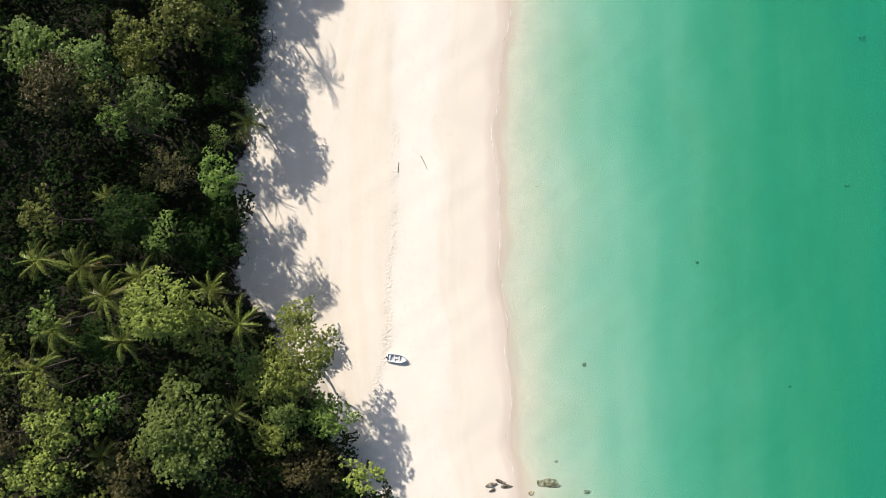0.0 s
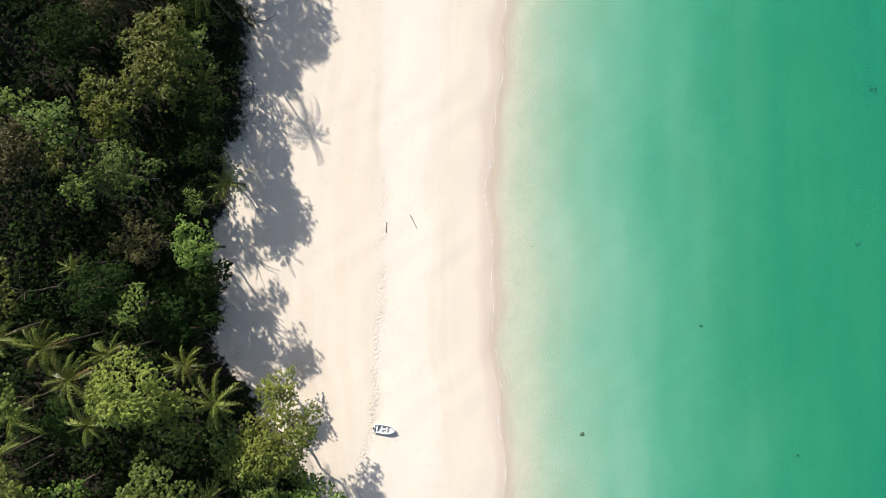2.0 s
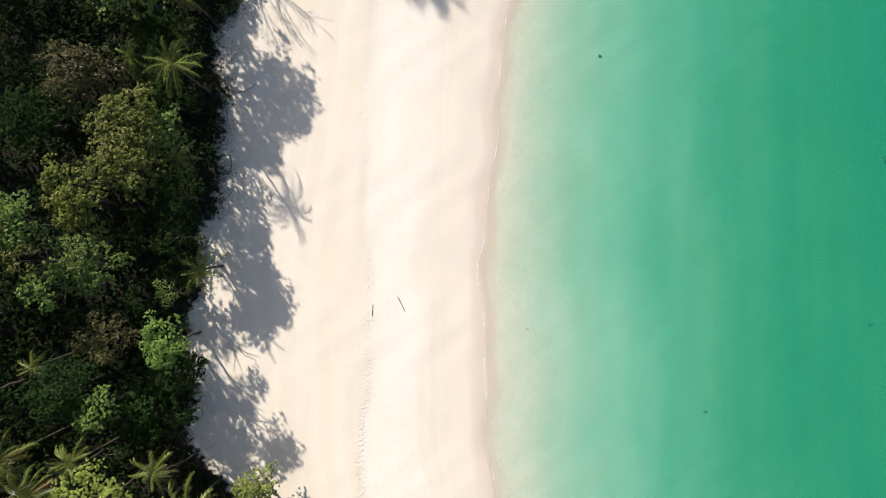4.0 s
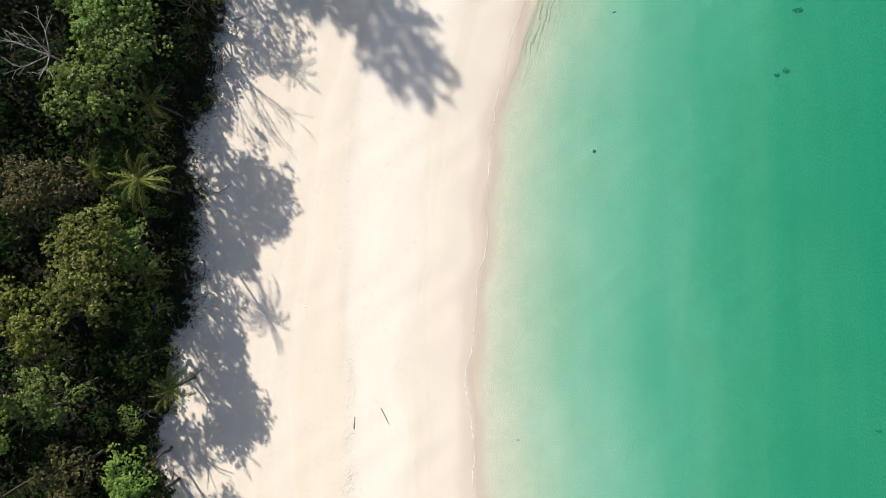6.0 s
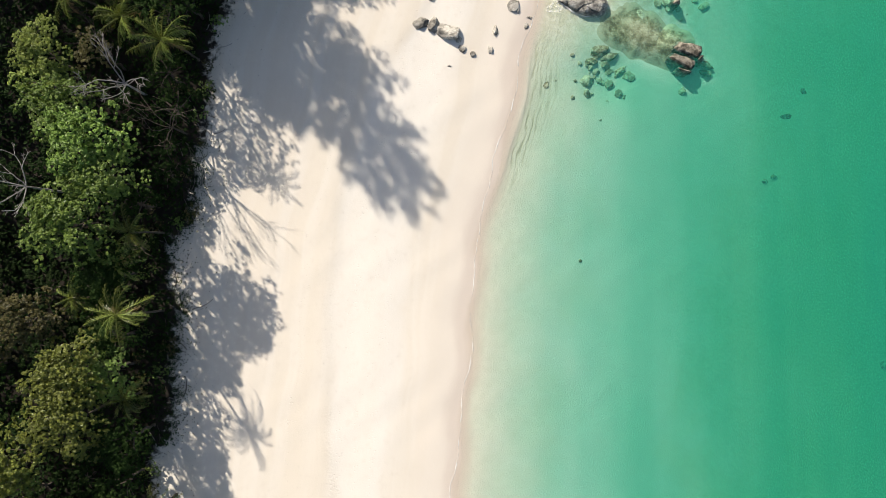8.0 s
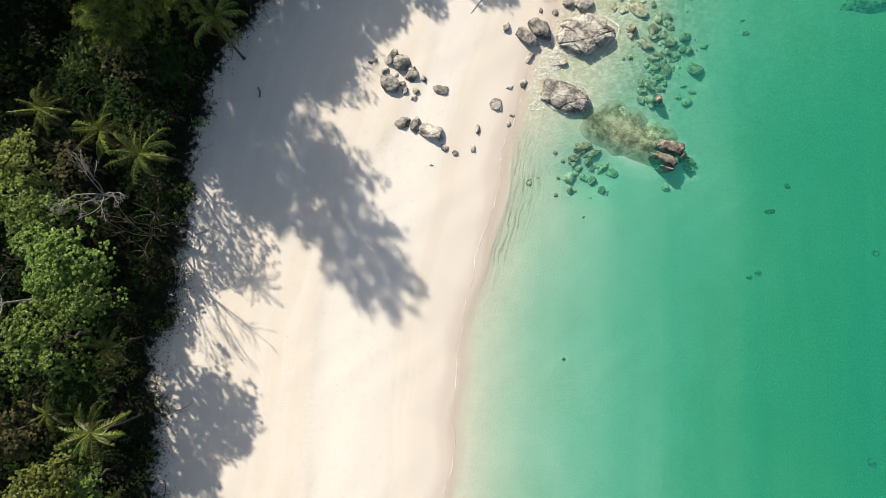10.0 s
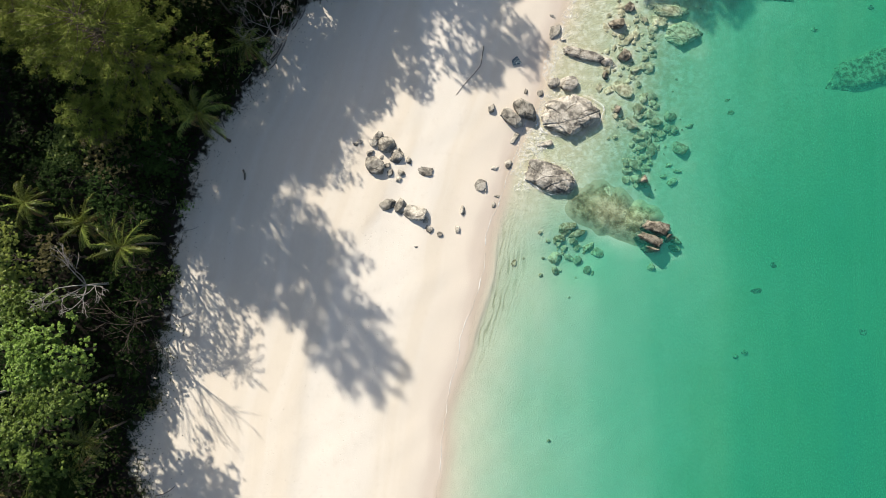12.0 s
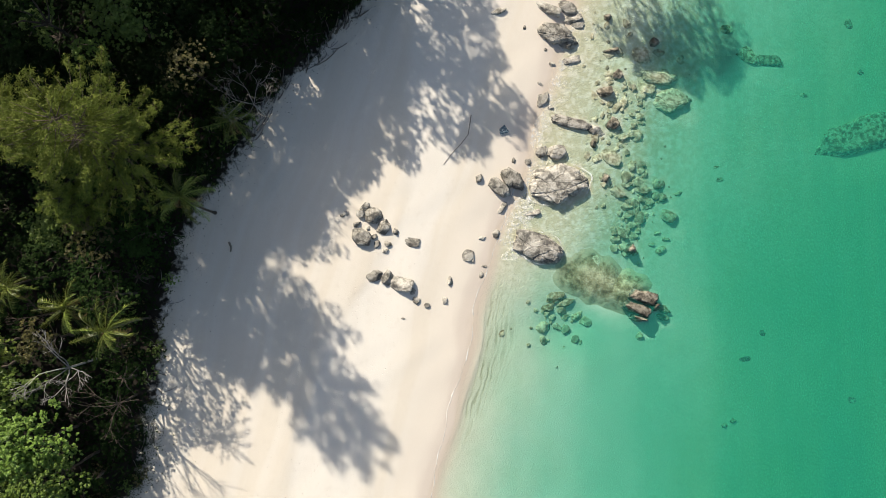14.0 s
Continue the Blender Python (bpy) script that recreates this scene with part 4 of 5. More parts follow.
TREES_SOUTH = [
    (-36.3, -6.9, 22.0, 5.4, "yellow"), (-32.2, -10.2, 18.8, 4.2, "yellow"), (-21.6, -9.8, 7.8, 3.4, "yellow"), (-20.6, -15.3, 14.2, 5.5, "yellow"),
    (-24.4, -17.6, 13.4, 4.0, "yellow"), (-23.8, -25.6, 12.4, 3.8, "yellow"), (-27.2, -15.0, 13.2, 3.0, "green"),
    (-16.4, -23.4, 11.2, 4.0, "bright"), (-22.2, -22.4, 13.0, 3.4, "green"), (-34.7, -23.6, 19.0, 7.2, "green"), (-51.0, -17.5, 21.0, 3.2, "yellow"),
    (-49.4, -22.0, 20.4, 4.2, "yellow"), (-45.8, -20.6, 17.2, 3.2, "bright"), (-46.0, -11.8, 16.6, 4.0, "dark"), (-50.5, -8.6, 20.5, 3.0, "bright"),
    (-11.6, -32.4, 9.6, 3.3, "yellow"), (-43.0, -29.6, 16.5, 4.2, "olive"), (-30.0, -35.5, 14.5, 4.6, "dark"), (-20.0, -31.0, 9.5, 4.4, "olive"),
]
TREES_MIDDLE = [
    (-41.2, 28.2, 16.2, 4.6, "gold"), (-39.1, 20.0, 17.6, 4.4, "green"), (-46.0, 25.0, 20.0, 3.9, "green"), (-53.4, 26.5, 19.5, 5.0, "bright"),
    (-49.7, 21.3, 22.0, 4.2, "olive"), (-44.9, 20.6, 19.6, 2.5, "gold"), (-42.4, 17.4, 19.6, 2.8, "bright"), (-37.7, 11.1, 15.4, 3.6, "olive"),
    (-42.2, 5.2, 17.2, 4.1, "dark"), (-38.4, 2.9, 16.0, 3.1, "bright"), (-51.6, 4.9, 20.6, 3.2, "gold"), (-34.5, 1.2, 12.4, 5.0, "dark"),
    (-30.7, 10.6, 15.2, 3.4, "bright"), (-31.6, 16.4, 12.0, 1.9, "bright"), (-32.4, 5.2, 9.6, 3.9, "dark"), (-34.8, 32.4, 16.8, 4.6, "gold"),
]
TREES_NORTH = [
    (-41.4, 43.0, 15.4, 4.4, "olive"), (-46.6, 37.8, 16.4, 4.2, "dark"), (-33.1, 63.0, 17.2, 5.0, "bright"), (-35.4, 54.4, 16.4, 5.2, "bright"),
    (-30.8, 59.4, 16.8, 4.2, "bright"), (-37.2, 67.6, 14.6, 4.4, "bright"), (-35.4, 37.0, 15.8, 4.6, "gold"), (-32.6, 37.2, 12.6, 3.6, "green"),
    (-39.3, 74.0, 14.2, 3.6, "yellow"), (-39.6, 71.0, 13.8, 3.2, "yellow"), (-33.4, 74.4, 13.4, 2.7, "olive"), (-23.6, 87.0, 12.8, 4.0, "dark"),
    (-32.8, 87.2, 12.4, 3.5, "green"), (-26.0, 106.3, 17.6, 2.6, "bright"), (-31.6, 109.2, 17.6, 2.7, "green"), (-34.6, 46.6, 9.0, 3.6, "dark"),
]
# darker trees leaning out at the edge of the wood; the hue includes canopy shade
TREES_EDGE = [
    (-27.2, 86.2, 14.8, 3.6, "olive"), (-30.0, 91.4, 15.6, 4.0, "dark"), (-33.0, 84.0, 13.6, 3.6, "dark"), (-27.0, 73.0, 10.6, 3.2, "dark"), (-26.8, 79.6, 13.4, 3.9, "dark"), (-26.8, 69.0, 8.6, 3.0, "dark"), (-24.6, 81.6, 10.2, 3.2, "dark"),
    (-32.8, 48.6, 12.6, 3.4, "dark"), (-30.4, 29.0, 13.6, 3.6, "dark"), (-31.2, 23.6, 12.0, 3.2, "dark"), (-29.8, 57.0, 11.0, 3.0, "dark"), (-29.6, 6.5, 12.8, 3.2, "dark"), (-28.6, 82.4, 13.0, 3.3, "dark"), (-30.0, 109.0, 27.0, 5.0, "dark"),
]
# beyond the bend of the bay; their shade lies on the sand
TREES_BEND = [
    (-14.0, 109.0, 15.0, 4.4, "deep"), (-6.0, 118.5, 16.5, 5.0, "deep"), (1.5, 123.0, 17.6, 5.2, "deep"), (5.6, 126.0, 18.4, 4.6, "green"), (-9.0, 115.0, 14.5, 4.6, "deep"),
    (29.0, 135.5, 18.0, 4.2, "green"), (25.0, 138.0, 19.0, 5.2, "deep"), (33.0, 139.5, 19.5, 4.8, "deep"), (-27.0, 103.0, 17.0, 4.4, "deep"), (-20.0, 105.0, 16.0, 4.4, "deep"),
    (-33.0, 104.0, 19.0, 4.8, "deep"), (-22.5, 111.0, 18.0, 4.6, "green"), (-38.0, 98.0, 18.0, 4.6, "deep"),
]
# tall wood on the slope behind the bend, added largely out of view to block sun
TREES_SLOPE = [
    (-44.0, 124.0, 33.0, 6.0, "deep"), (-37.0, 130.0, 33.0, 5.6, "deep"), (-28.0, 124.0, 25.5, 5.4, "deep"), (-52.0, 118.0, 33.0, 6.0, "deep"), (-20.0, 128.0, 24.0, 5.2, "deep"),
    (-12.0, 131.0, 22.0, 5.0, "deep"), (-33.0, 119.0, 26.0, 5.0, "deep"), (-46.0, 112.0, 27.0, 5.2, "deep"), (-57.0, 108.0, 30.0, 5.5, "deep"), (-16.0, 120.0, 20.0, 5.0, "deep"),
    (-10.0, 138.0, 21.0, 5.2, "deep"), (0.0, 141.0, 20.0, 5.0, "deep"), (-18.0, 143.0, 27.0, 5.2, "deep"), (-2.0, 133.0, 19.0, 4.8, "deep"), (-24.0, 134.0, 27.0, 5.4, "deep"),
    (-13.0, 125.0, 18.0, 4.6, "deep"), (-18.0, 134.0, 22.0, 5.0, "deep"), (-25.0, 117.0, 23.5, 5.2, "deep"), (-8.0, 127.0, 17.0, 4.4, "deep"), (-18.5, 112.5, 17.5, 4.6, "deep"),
]
# the southern end of the wood, and a few that close gaps in its edge
TREES_LAST = [
    (-52.0, -28.0, 20.0, 4.2, "yellow"), (-57.0, -34.0, 20.0, 4.5, "yellow"), (-47.0, -35.0, 18.0, 4.4, "gold"), (-38.0, -37.5, 16.0, 4.0, "gold"),
    (-57.5, -24.0, 21.0, 4.2, "olive"), (-58.0, -15.0, 20.0, 4.0, "gold"), (-32.6, 41.0, 11.5, 3.5, "dark"), (-34.4, 45.2, 11.0, 3.0, "dark"), (-15.0, -28.6, 6.4, 2.8, "dark"), (-8.6, -37.0, 6.6, 3.0, "dark"), (-18.0, -34.0, 7.0, 3.4, "olive"), (-14.6, -35.5, 6.5, 3.0, "dark"), (2.0, 133.5, 19.0, 4.6, "dark"), (-7.0, 134.0, 20.0, 4.4, "dark"), (-19.6, 121.0, 17.5, 4.4, "dark"),
]
for rows in (TREES_SOUTH, TREES_MIDDLE, TREES_NORTH, TREES_EDGE, TREES_BEND, TREES_SLOPE, TREES_LAST):
    for x, y, top, r, hue in rows:
        broadleaf(x, y, top, r, hue, "thin" if rows is TREES_EDGE and 68 < y < 100 else None)
broadleaf(-16.0, 105.6, 16.6, 3.6, "olive", "thin")
TAKEN = [(x, y, r) for rows in (TREES_SOUTH, TREES_MIDDLE, TREES_NORTH, TREES_EDGE, TREES_BEND, TREES_SLOPE, TREES_LAST) for x, y, top, r, hue in rows]


# ---- coconut palms ----
def frond_mesh(seed, length, droop, wither=False):
    """A frond from its foot along +x: an arched rib with leaflets to both sides."""
    rng = np.random.RandomState(seed)
    n = 32
    s = np.linspace(0, 1, n)
    ang = 0.75 - droop * s ** 1.3
    dx, dz = np.cos(ang) * length / n, np.sin(ang) * length / n
    x, z = np.cumsum(dx), np.cumsum(dz)
    y = 0.26 * length * rng.uniform(-1, 1) * s ** 2
    verts, faces = [], []
    for k in range(n):
        r = 0.055 * (1 - 0.8 * s[k])
        verts += [(x[k], y[k] - r, z[k]), (x[k], y[k], z[k] + r), (x[k], y[k] + r, z[k])]
        if k:
            b = 3 * k
            faces += [(b - 3, b, b + 1, b - 2), (b - 2, b + 1, b + 2, b - 1)]
    for k in range(3, n):
        full = length * 0.17 * math.sin(math.pi * (0.12 + 0.83 * s[k])) ** 0.7 + 0.12
        for sd in (-1, 1):
            size = full * rng.uniform(0.55, 1.2)
            fwd = 0.7 + 0.7 * s[k] + rng.uniform(-0.3, 0.3)
            t = np.array([fwd * math.cos(ang[k]), sd, fwd * math.sin(ang[k]) - 0.55 - 0.75 * rng.uniform() - (0.7 if wither else 0)])
            t /= np.linalg.norm(t)
            o = np.array([x[k], y[k], z[k]])
            w = np.array([math.cos(ang[k]), 0, math.sin(ang[k])]) * 0.032
            m, e = o + t * size * 0.55, o + t * size + np.array([0, 0, -0.16 * size])
            b = len(verts)
            verts += [tuple(o - w * 0.7), tuple(o + w * 0.7), tuple(m + w), tuple(m - w), tuple(e)]
            faces += [(b, b + 1, b + 2, b + 3), (b + 3, b + 2, b + 4)]
    return mesh_object("frond", [tuple(map(float, v)) for v in verts], faces, LEAF["dry" if wither else "palm"], False)


FRONDS = [frond_mesh(300 + k, 4.0 + 0.3 * (k % 3), 1.25 + 0.3 * (k % 4)) for k in range(8)]
DRY_FRONDS = [frond_mesh(320 + k, 3.4, 2.2, True) for k in range(2)]


def palm_trunk(seed, tall, lean):
    rng = random.Random(seed)
    n, segs = 14, []
    for k in range(n):
        a, b = k / n, (k + 1) / n
        f = lambda q: (lean[0] * q * q, lean[1] * q * q, tall * q)
        segs.append((f(a), f(b), 0.17 - 0.05 * a + (0.10 if k == 0 else 0), 0.155 - 0.05 * b))
    v, fc = tube(segs, 8)
    return mesh_object("trunk", v, fc, BARK)


NUT = bpy.data.meshes.new("coconut")
bm = bmesh.new()
bmesh.ops.create_icosphere(bm, subdivisions=2, radius=0.13)
for v in bm.verts:
    v.co.z *= 1.25
bm.to_mesh(NUT)
bm.free()
NUT.materials.append(plain_material("green_coconut_husk", (0.16, 0.15, 0.04), 0.5))


def palm(x, y, top, reach, count, seed):
    rng = random.Random(seed)
    z = ground_z(x, y)
    lean = (rng.uniform(-1.2, 1.2), rng.uniform(-1.2, 1.2))
    tall = top - z - 0.9
    root = new("coconut_palm")
    root.matrix_world = pose(x - lean[0], y - lean[1], z, 0, 0, 0)
    part("trunk", palm_trunk(seed, tall, lean), root)
    k = reach / 3.7
    for i in range(count):
        az = i * 137.5 + rng.uniform(-30, 30)
        age = i / count
        tip = -58 + 84 * age + rng.uniform(-18, 18)
        m = Matrix.Translation((lean[0], lean[1], tall)) @ pose(0, 0, 0, 0, 0, az) @ pose(0, 0, 0, rng.uniform(-12, 12), tip + 18, 0) @ Matrix.Scale(k * (0.78 + 0.25 * age) * rng.uniform(0.75, 1.12), 4)
        part("frond", FRONDS[rng.randrange(8)], root, m)
    for i in range(2):
        m = Matrix.Translation((lean[0], lean[1], tall - 0.15)) @ pose(0, 0, 0, 0, 55, rng.uniform(0, 360)) @ Matrix.Scale(k, 4)
        part("frond", DRY_FRONDS[i], root, m, label="withered brown hanging frond")
    for i in range(5):
        a = rng.uniform(0, 6.28)
        part("coconut", NUT, root, Matrix.Translation((lean[0] + 0.28 * math.cos(a), lean[1] + 0.28 * math.sin(a), tall - 0.25 - 0.2 * rng.random())))
    tagged(root, "coconut palm with a spreading crown of arched feathery fronds", "palm", "coconut palms")


PALMS = [
    (-45.8, 7.8, 14.6, 2.4), (-46.8, -1.8, 18.8, 4.0), (-52.5, -0.8, 18.2, 3.6), (-42.9, -5.3, 20.0, 4.1), (-40.8, -3.1, 15.4, 3.4), (-32.2, -5.0, 13.0, 3.6),
    (-27.8, -9.6, 14.0, 4.0), (-42.2, -11.5, 17.0, 3.6), (-49.6, -9.8, 19.6, 3.8), (-52.0, -15.0, 19.6, 3.8), (-28.4, -21.8, 13.8, 3.3), (-28.4, 19.3, 8.4, 3.8),
    (-29.8, 44.2, 14.2, 4.2), (-36.0, 45.8, 12.0, 2.5), (-29.2, 53.3, 12.6, 3.2), (-31.2, 49.4, 11.0, 3.3), (-36.6, 80.4, 13.2, 3.6), (-30.2, 78.2, 12.8, 4.0),
    (-25.7, 75.4, 12.8, 4.2), (-16.9, 90.6, 14.4, 3.9), (-13.4, 101.0, 8.2, 3.4), (-31.5, 33.5, 9.0, 3.4), (-45.5, -27.0, 16.0, 3.2),
]
for i, (x, y, top, reach) in enumerate(PALMS):
    palm(x, y, top, reach, 18 + i % 4, 400 + i)
    TAKEN.append((x, y, 2.0))


# ---- casuarina ----
def casuarina_parts(seed, tall, radius, plumes, thick=24, low=0.42):
    """Plumes of drooping needle twigs set round an upright trunk: needle mesh and wood mesh."""
    rng = np.random.RandomState(seed)
    c, t, tone, segs = [], [], [], [((0, 0, 0), (0.2, 0.1, tall * 0.55), 0.36, 0.2), ((0.2, 0.1, tall * 0.55), (0, 0, tall * 0.97), 0.2, 0.04)]
    for k in range(plumes):
        q = k / plumes
        h = tall * (low + (0.98 - low) * q)
        az = k * 2.399 + rng.uniform(-0.4, 0.4)
        out = radius * (1.05 - 0.6 * q ** 2) * rng.uniform(0.35, 1.1)
        root = np.array([0, 0, h - out * 0.25])
        end = np.array([out * math.cos(az), out * math.sin(az), h + out * 0.12])
        segs.append((tuple(root), tuple(end), 0.06, 0.015))
        nodes = int(5 + 2 * out)
        u = rng.uniform(0.42, 1.03, nodes)[:, None]
        heart = root + (end - root) * u + rng.normal(size=(nodes, 3)) * 0.3 * np.array([1, 1, 0.5])
        m = nodes * thick
        c.append(np.repeat(heart, thick, 0) + rng.normal(size=(m, 3)) * 0.17 * np.array([1, 1, 0.8]))
        tone.append(np.repeat(np.clip(rng.normal(0.45, 0.3, nodes), 0, 1), thick))
        d = (end - root) / np.linalg.norm(end - root) * 0.6 + rng.normal(size=(m, 3)) * 0.6 + np.array([0, 0, 0.05])
        t.append(d / np.linalg.norm(d, axis=1, keepdims=True))
    c, t = np.concatenate(c), np.concatenate(t)
    n = len(c)
    ln = rng.uniform(0.2, 0.45, n)[:, None]
    side = np.cross(t, rng.normal(size=(n, 3)))
    side /= np.linalg.norm(side, axis=1, keepdims=True)
    a, b = c - t * ln * 0.5, c + t * ln * 0.5 + np.array([0, 0, -1]) * ln * 0.2
    w = side * 0.032
    verts = np.stack([a - w, a + w, b + w * 0.4, b - w * 0.4], 1).reshape(-1, 3)
    needles = mesh_object("needles", verts.tolist(), np.arange(4 * n).reshape(-1, 4).tolist(), LEAF["needle"], False)
    attribute(needles, "tone", np.repeat(np.concatenate(tone), 4))
    v, f = tube(segs, 5)
    return needles, mesh_object("trunk", v, f, BARK)


def casuarina(x, y, top, radius, plumes, seed, thick=24, low=0.42):
    z = ground_z(x, y)
    needles, wood = casuarina_parts(seed, top - z, radius, plumes, thick, low)
    root = new("casuarina_tree")
    root.matrix_world = pose(x, y, z)
    part("trunk", wood, root)
    part("needles", needles, root)
    tagged(root, "tall feathery yellow-green casuarina at the forest edge", "tree", "casuarinas")
    TAKEN.append((x, y, radius))


casuarina(-23.0, 96.0, 28.8, 8.4, 150, 501, 24, 0.42)
casuarina(-28.6, 90.0, 17.5, 4.2, 60, 502)
casuarina(-31.5, 98.0, 24.0, 5.4, 90, 503)


# ---- bare trees ----
def bare_tree(x, y, top, spread, seed, label, mat, start=0.55, reach=0.45, depth=4, thick=0.075):
    z = ground_z(x, y)
    tall = top - z
    root = new("bare_tree")
    root.matrix_world = pose(x, y, z)
    rng = random.Random(seed)
    fork = (0.3, -0.2, tall * start)
    v, f = tube([((0, 0, 0), (0.2, -0.1, tall * start * 0.5), 0.18, 0.14), ((0.2, -0.1, tall * start * 0.5), fork, 0.14, 0.10)])
    part("trunk", mesh_object("trunk", v, f, mat), root)
    for k in range(6):
        a = k * 1.05 + rng.uniform(-0.3, 0.3)
        segs = branching(seed + k, fork, (math.cos(a) * spread, math.sin(a) * spread, 0.8), tall * reach * rng.uniform(0.55, 0.8), thick, depth, 0.42, None, 3, 0.05, 0.62)
        v, f = tube(segs, 3 if depth > 3 else 5)
        part("limb", mesh_object("limb", v, f, mat), root)
    tagged(root, label, "tree", "bare trees")
    TAKEN.append((x, y, 2.5))


bare_tree(-31.2, 71.2, 14.0, 0.75, 601, "leafless dead tree with bleached spreading limbs", PALE_BARK, 0.6, 0.42, 3)
bare_tree(-40.5, 58.6, 16.4, 0.9, 611, "leafless white dead tree among green crowns", PALE_BARK, 0.7, 0.3, 3)
bare_tree(-10.8, 103.0, 14.2, 0.9, 621, "bare fine-twigged tree at the forest edge", PALE_BARK, 0.5, 0.27, 5, 0.05)
bare_tree(-35.2, 77.2, 11.8, 0.8, 631, "bare grey fine-twigged tree between palms", BARK, 0.6, 0.3, 4)
bare_tree(-26.5, 66.5, 12.5, 0.45, 641, "slender leafless tree leaning over the sand", BARK, 0.5, 0.5, 2, 0.055)


# ---- lower storey ----
fill = random.Random(21)
placed = []
for _ in range(9000):
    y = fill.uniform(-54, 122)
    x = float(edge_x(y)) - 2.5 - 38 * fill.random() ** 1.1
    if any((x - a) ** 2 + (y - b) ** 2 < (0.5 * r + 1.2) ** 2 for a, b, r in TAKEN) or any((x - a) ** 2 + (y - b) ** 2 < 3.2 ** 2 for a, b in placed):
        continue
    if -26 < x and 45 < y < 90:
        continue
    placed.append((x, y))
    inland = float(edge_x(y)) - x
    top = ground_z(x, y) + (fill.uniform(2.2, 3.4) if inland > 14 else fill.uniform(3.0, 5.2))
    # these hues carry the canopy's shade in the leaf colour itself
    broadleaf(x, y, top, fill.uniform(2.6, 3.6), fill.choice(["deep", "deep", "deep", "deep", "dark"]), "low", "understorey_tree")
    if len(placed) > 248:
        break


for _ in range(900):
    y = fill.uniform(94, 127)
    x = float(edge_x(y)) - 1.5 - 27 * fill.random()
    if any((x - a) ** 2 + (y - b) ** 2 < 2.7 ** 2 for a, b in placed) or len(placed) > 295:
        continue
    placed.append((x, y))
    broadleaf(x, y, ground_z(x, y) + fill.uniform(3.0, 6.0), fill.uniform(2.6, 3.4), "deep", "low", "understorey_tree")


def shrub_mesh(seed):
    return crown_mesh(seed, 1.3, 10, 0.34, 0.2, 0.55, 0.3, 7)


SHRUBS = [shrub_mesh(700 + k) for k in range(4)]
STEM_V, STEM_F = tube([((0, 0, -0.1), (0.1, 0, 0.5), 0.05, 0.03), ((0, 0, 0), (-0.25, 0.2, 0.6), 0.04, 0.02), ((0, 0, 0), (0.1, -0.3, 0.55), 0.04, 0.02)], 5)
STEM = mesh_object("stem", STEM_V, STEM_F, BARK)
for k in range(140):
    y = fill.uniform(-40, 122)
    x = float(edge_x(y)) - 0.2 - 5.0 * fill.random() ** 1.3
    root = new("shrub")
    size = fill.uniform(0.45, 1.15)
    root.matrix_world = pose(x, y, ground_z(x, y), 0, 0, fill.uniform(0, 360)) @ Matrix.Scale(size, 4)
    part("stem", STEM, root)
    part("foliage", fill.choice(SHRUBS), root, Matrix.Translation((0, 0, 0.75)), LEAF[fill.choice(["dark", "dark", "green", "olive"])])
    tagged(root, "low shade-tinted dark green shrub where the forest meets the sand", "shrub", "shrubs at the forest edge")


def leafy_cover(name, count, x0, x1, y0, y1, keep, lift, size, mat, label, seed):
    """Loose dark leaves over the ground of the wood, as one mesh."""
    r = np.random.RandomState(seed)
    x, y = r.uniform(x0, x1, count), r.uniform(y0, y1, count)
    ok = keep(edge_x(y) - x)
    x, y = x[ok], y[ok]
    n = len(x)
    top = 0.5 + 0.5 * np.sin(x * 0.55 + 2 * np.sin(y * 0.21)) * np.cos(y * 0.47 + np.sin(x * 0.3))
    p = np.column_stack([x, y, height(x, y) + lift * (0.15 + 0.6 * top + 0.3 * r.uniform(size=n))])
    nn = r.normal(size=(n, 3)) * 0.5 + np.array([0, 0, 0.8])
    nn /= np.linalg.norm(nn, axis=1, keepdims=True)
    v, f = leaves(p, nn, size * r.uniform(0.6, 1.4, n), r)
    me = mesh_object(name, v.tolist(), f.tolist(), mat, False)
    attribute(me, "tone", np.repeat(np.clip(r.normal(0.45, 0.3, n), 0, 1), 4))
    tagged(new(name, me), label, "undergrowth", kind="stuff")


# forest-floor leaves take the deep hue, so their colour holds the trees' shade
leafy_cover("undergrowth", 150000, -72, 30, -60, 140, lambda e: (e > 1.2) & (e < 44), 1.5, 0.6, LEAF["deep"], "leafy undergrowth on the forest floor, coloured dark for the shade there", 61)
leafy_cover("distant_woodland", 120000, -260, 150, -230, 330, lambda e: e > 42, 9.0, 2.4, LEAF["dark"], "dense shade-tinted dark green woodland on the slope behind", 62)


def ragged(e):
    """Keeps what lies inside the wood's edge, and fewer and fewer plants beyond it."""
    return (e > -np.random.RandomState(7).exponential(0.75, e.shape)) & (e < 1.3)


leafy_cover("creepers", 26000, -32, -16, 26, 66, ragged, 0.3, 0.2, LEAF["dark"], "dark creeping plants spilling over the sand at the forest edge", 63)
# bank creepers too are tinted with shade through the deep hue
leafy_cover("creepers", 16000, -26, 6, 84, 118, ragged, 0.25, 0.18, LEAF["deep"], "creeping plants on the bank above the sand, coloured dark for the shade there", 64)


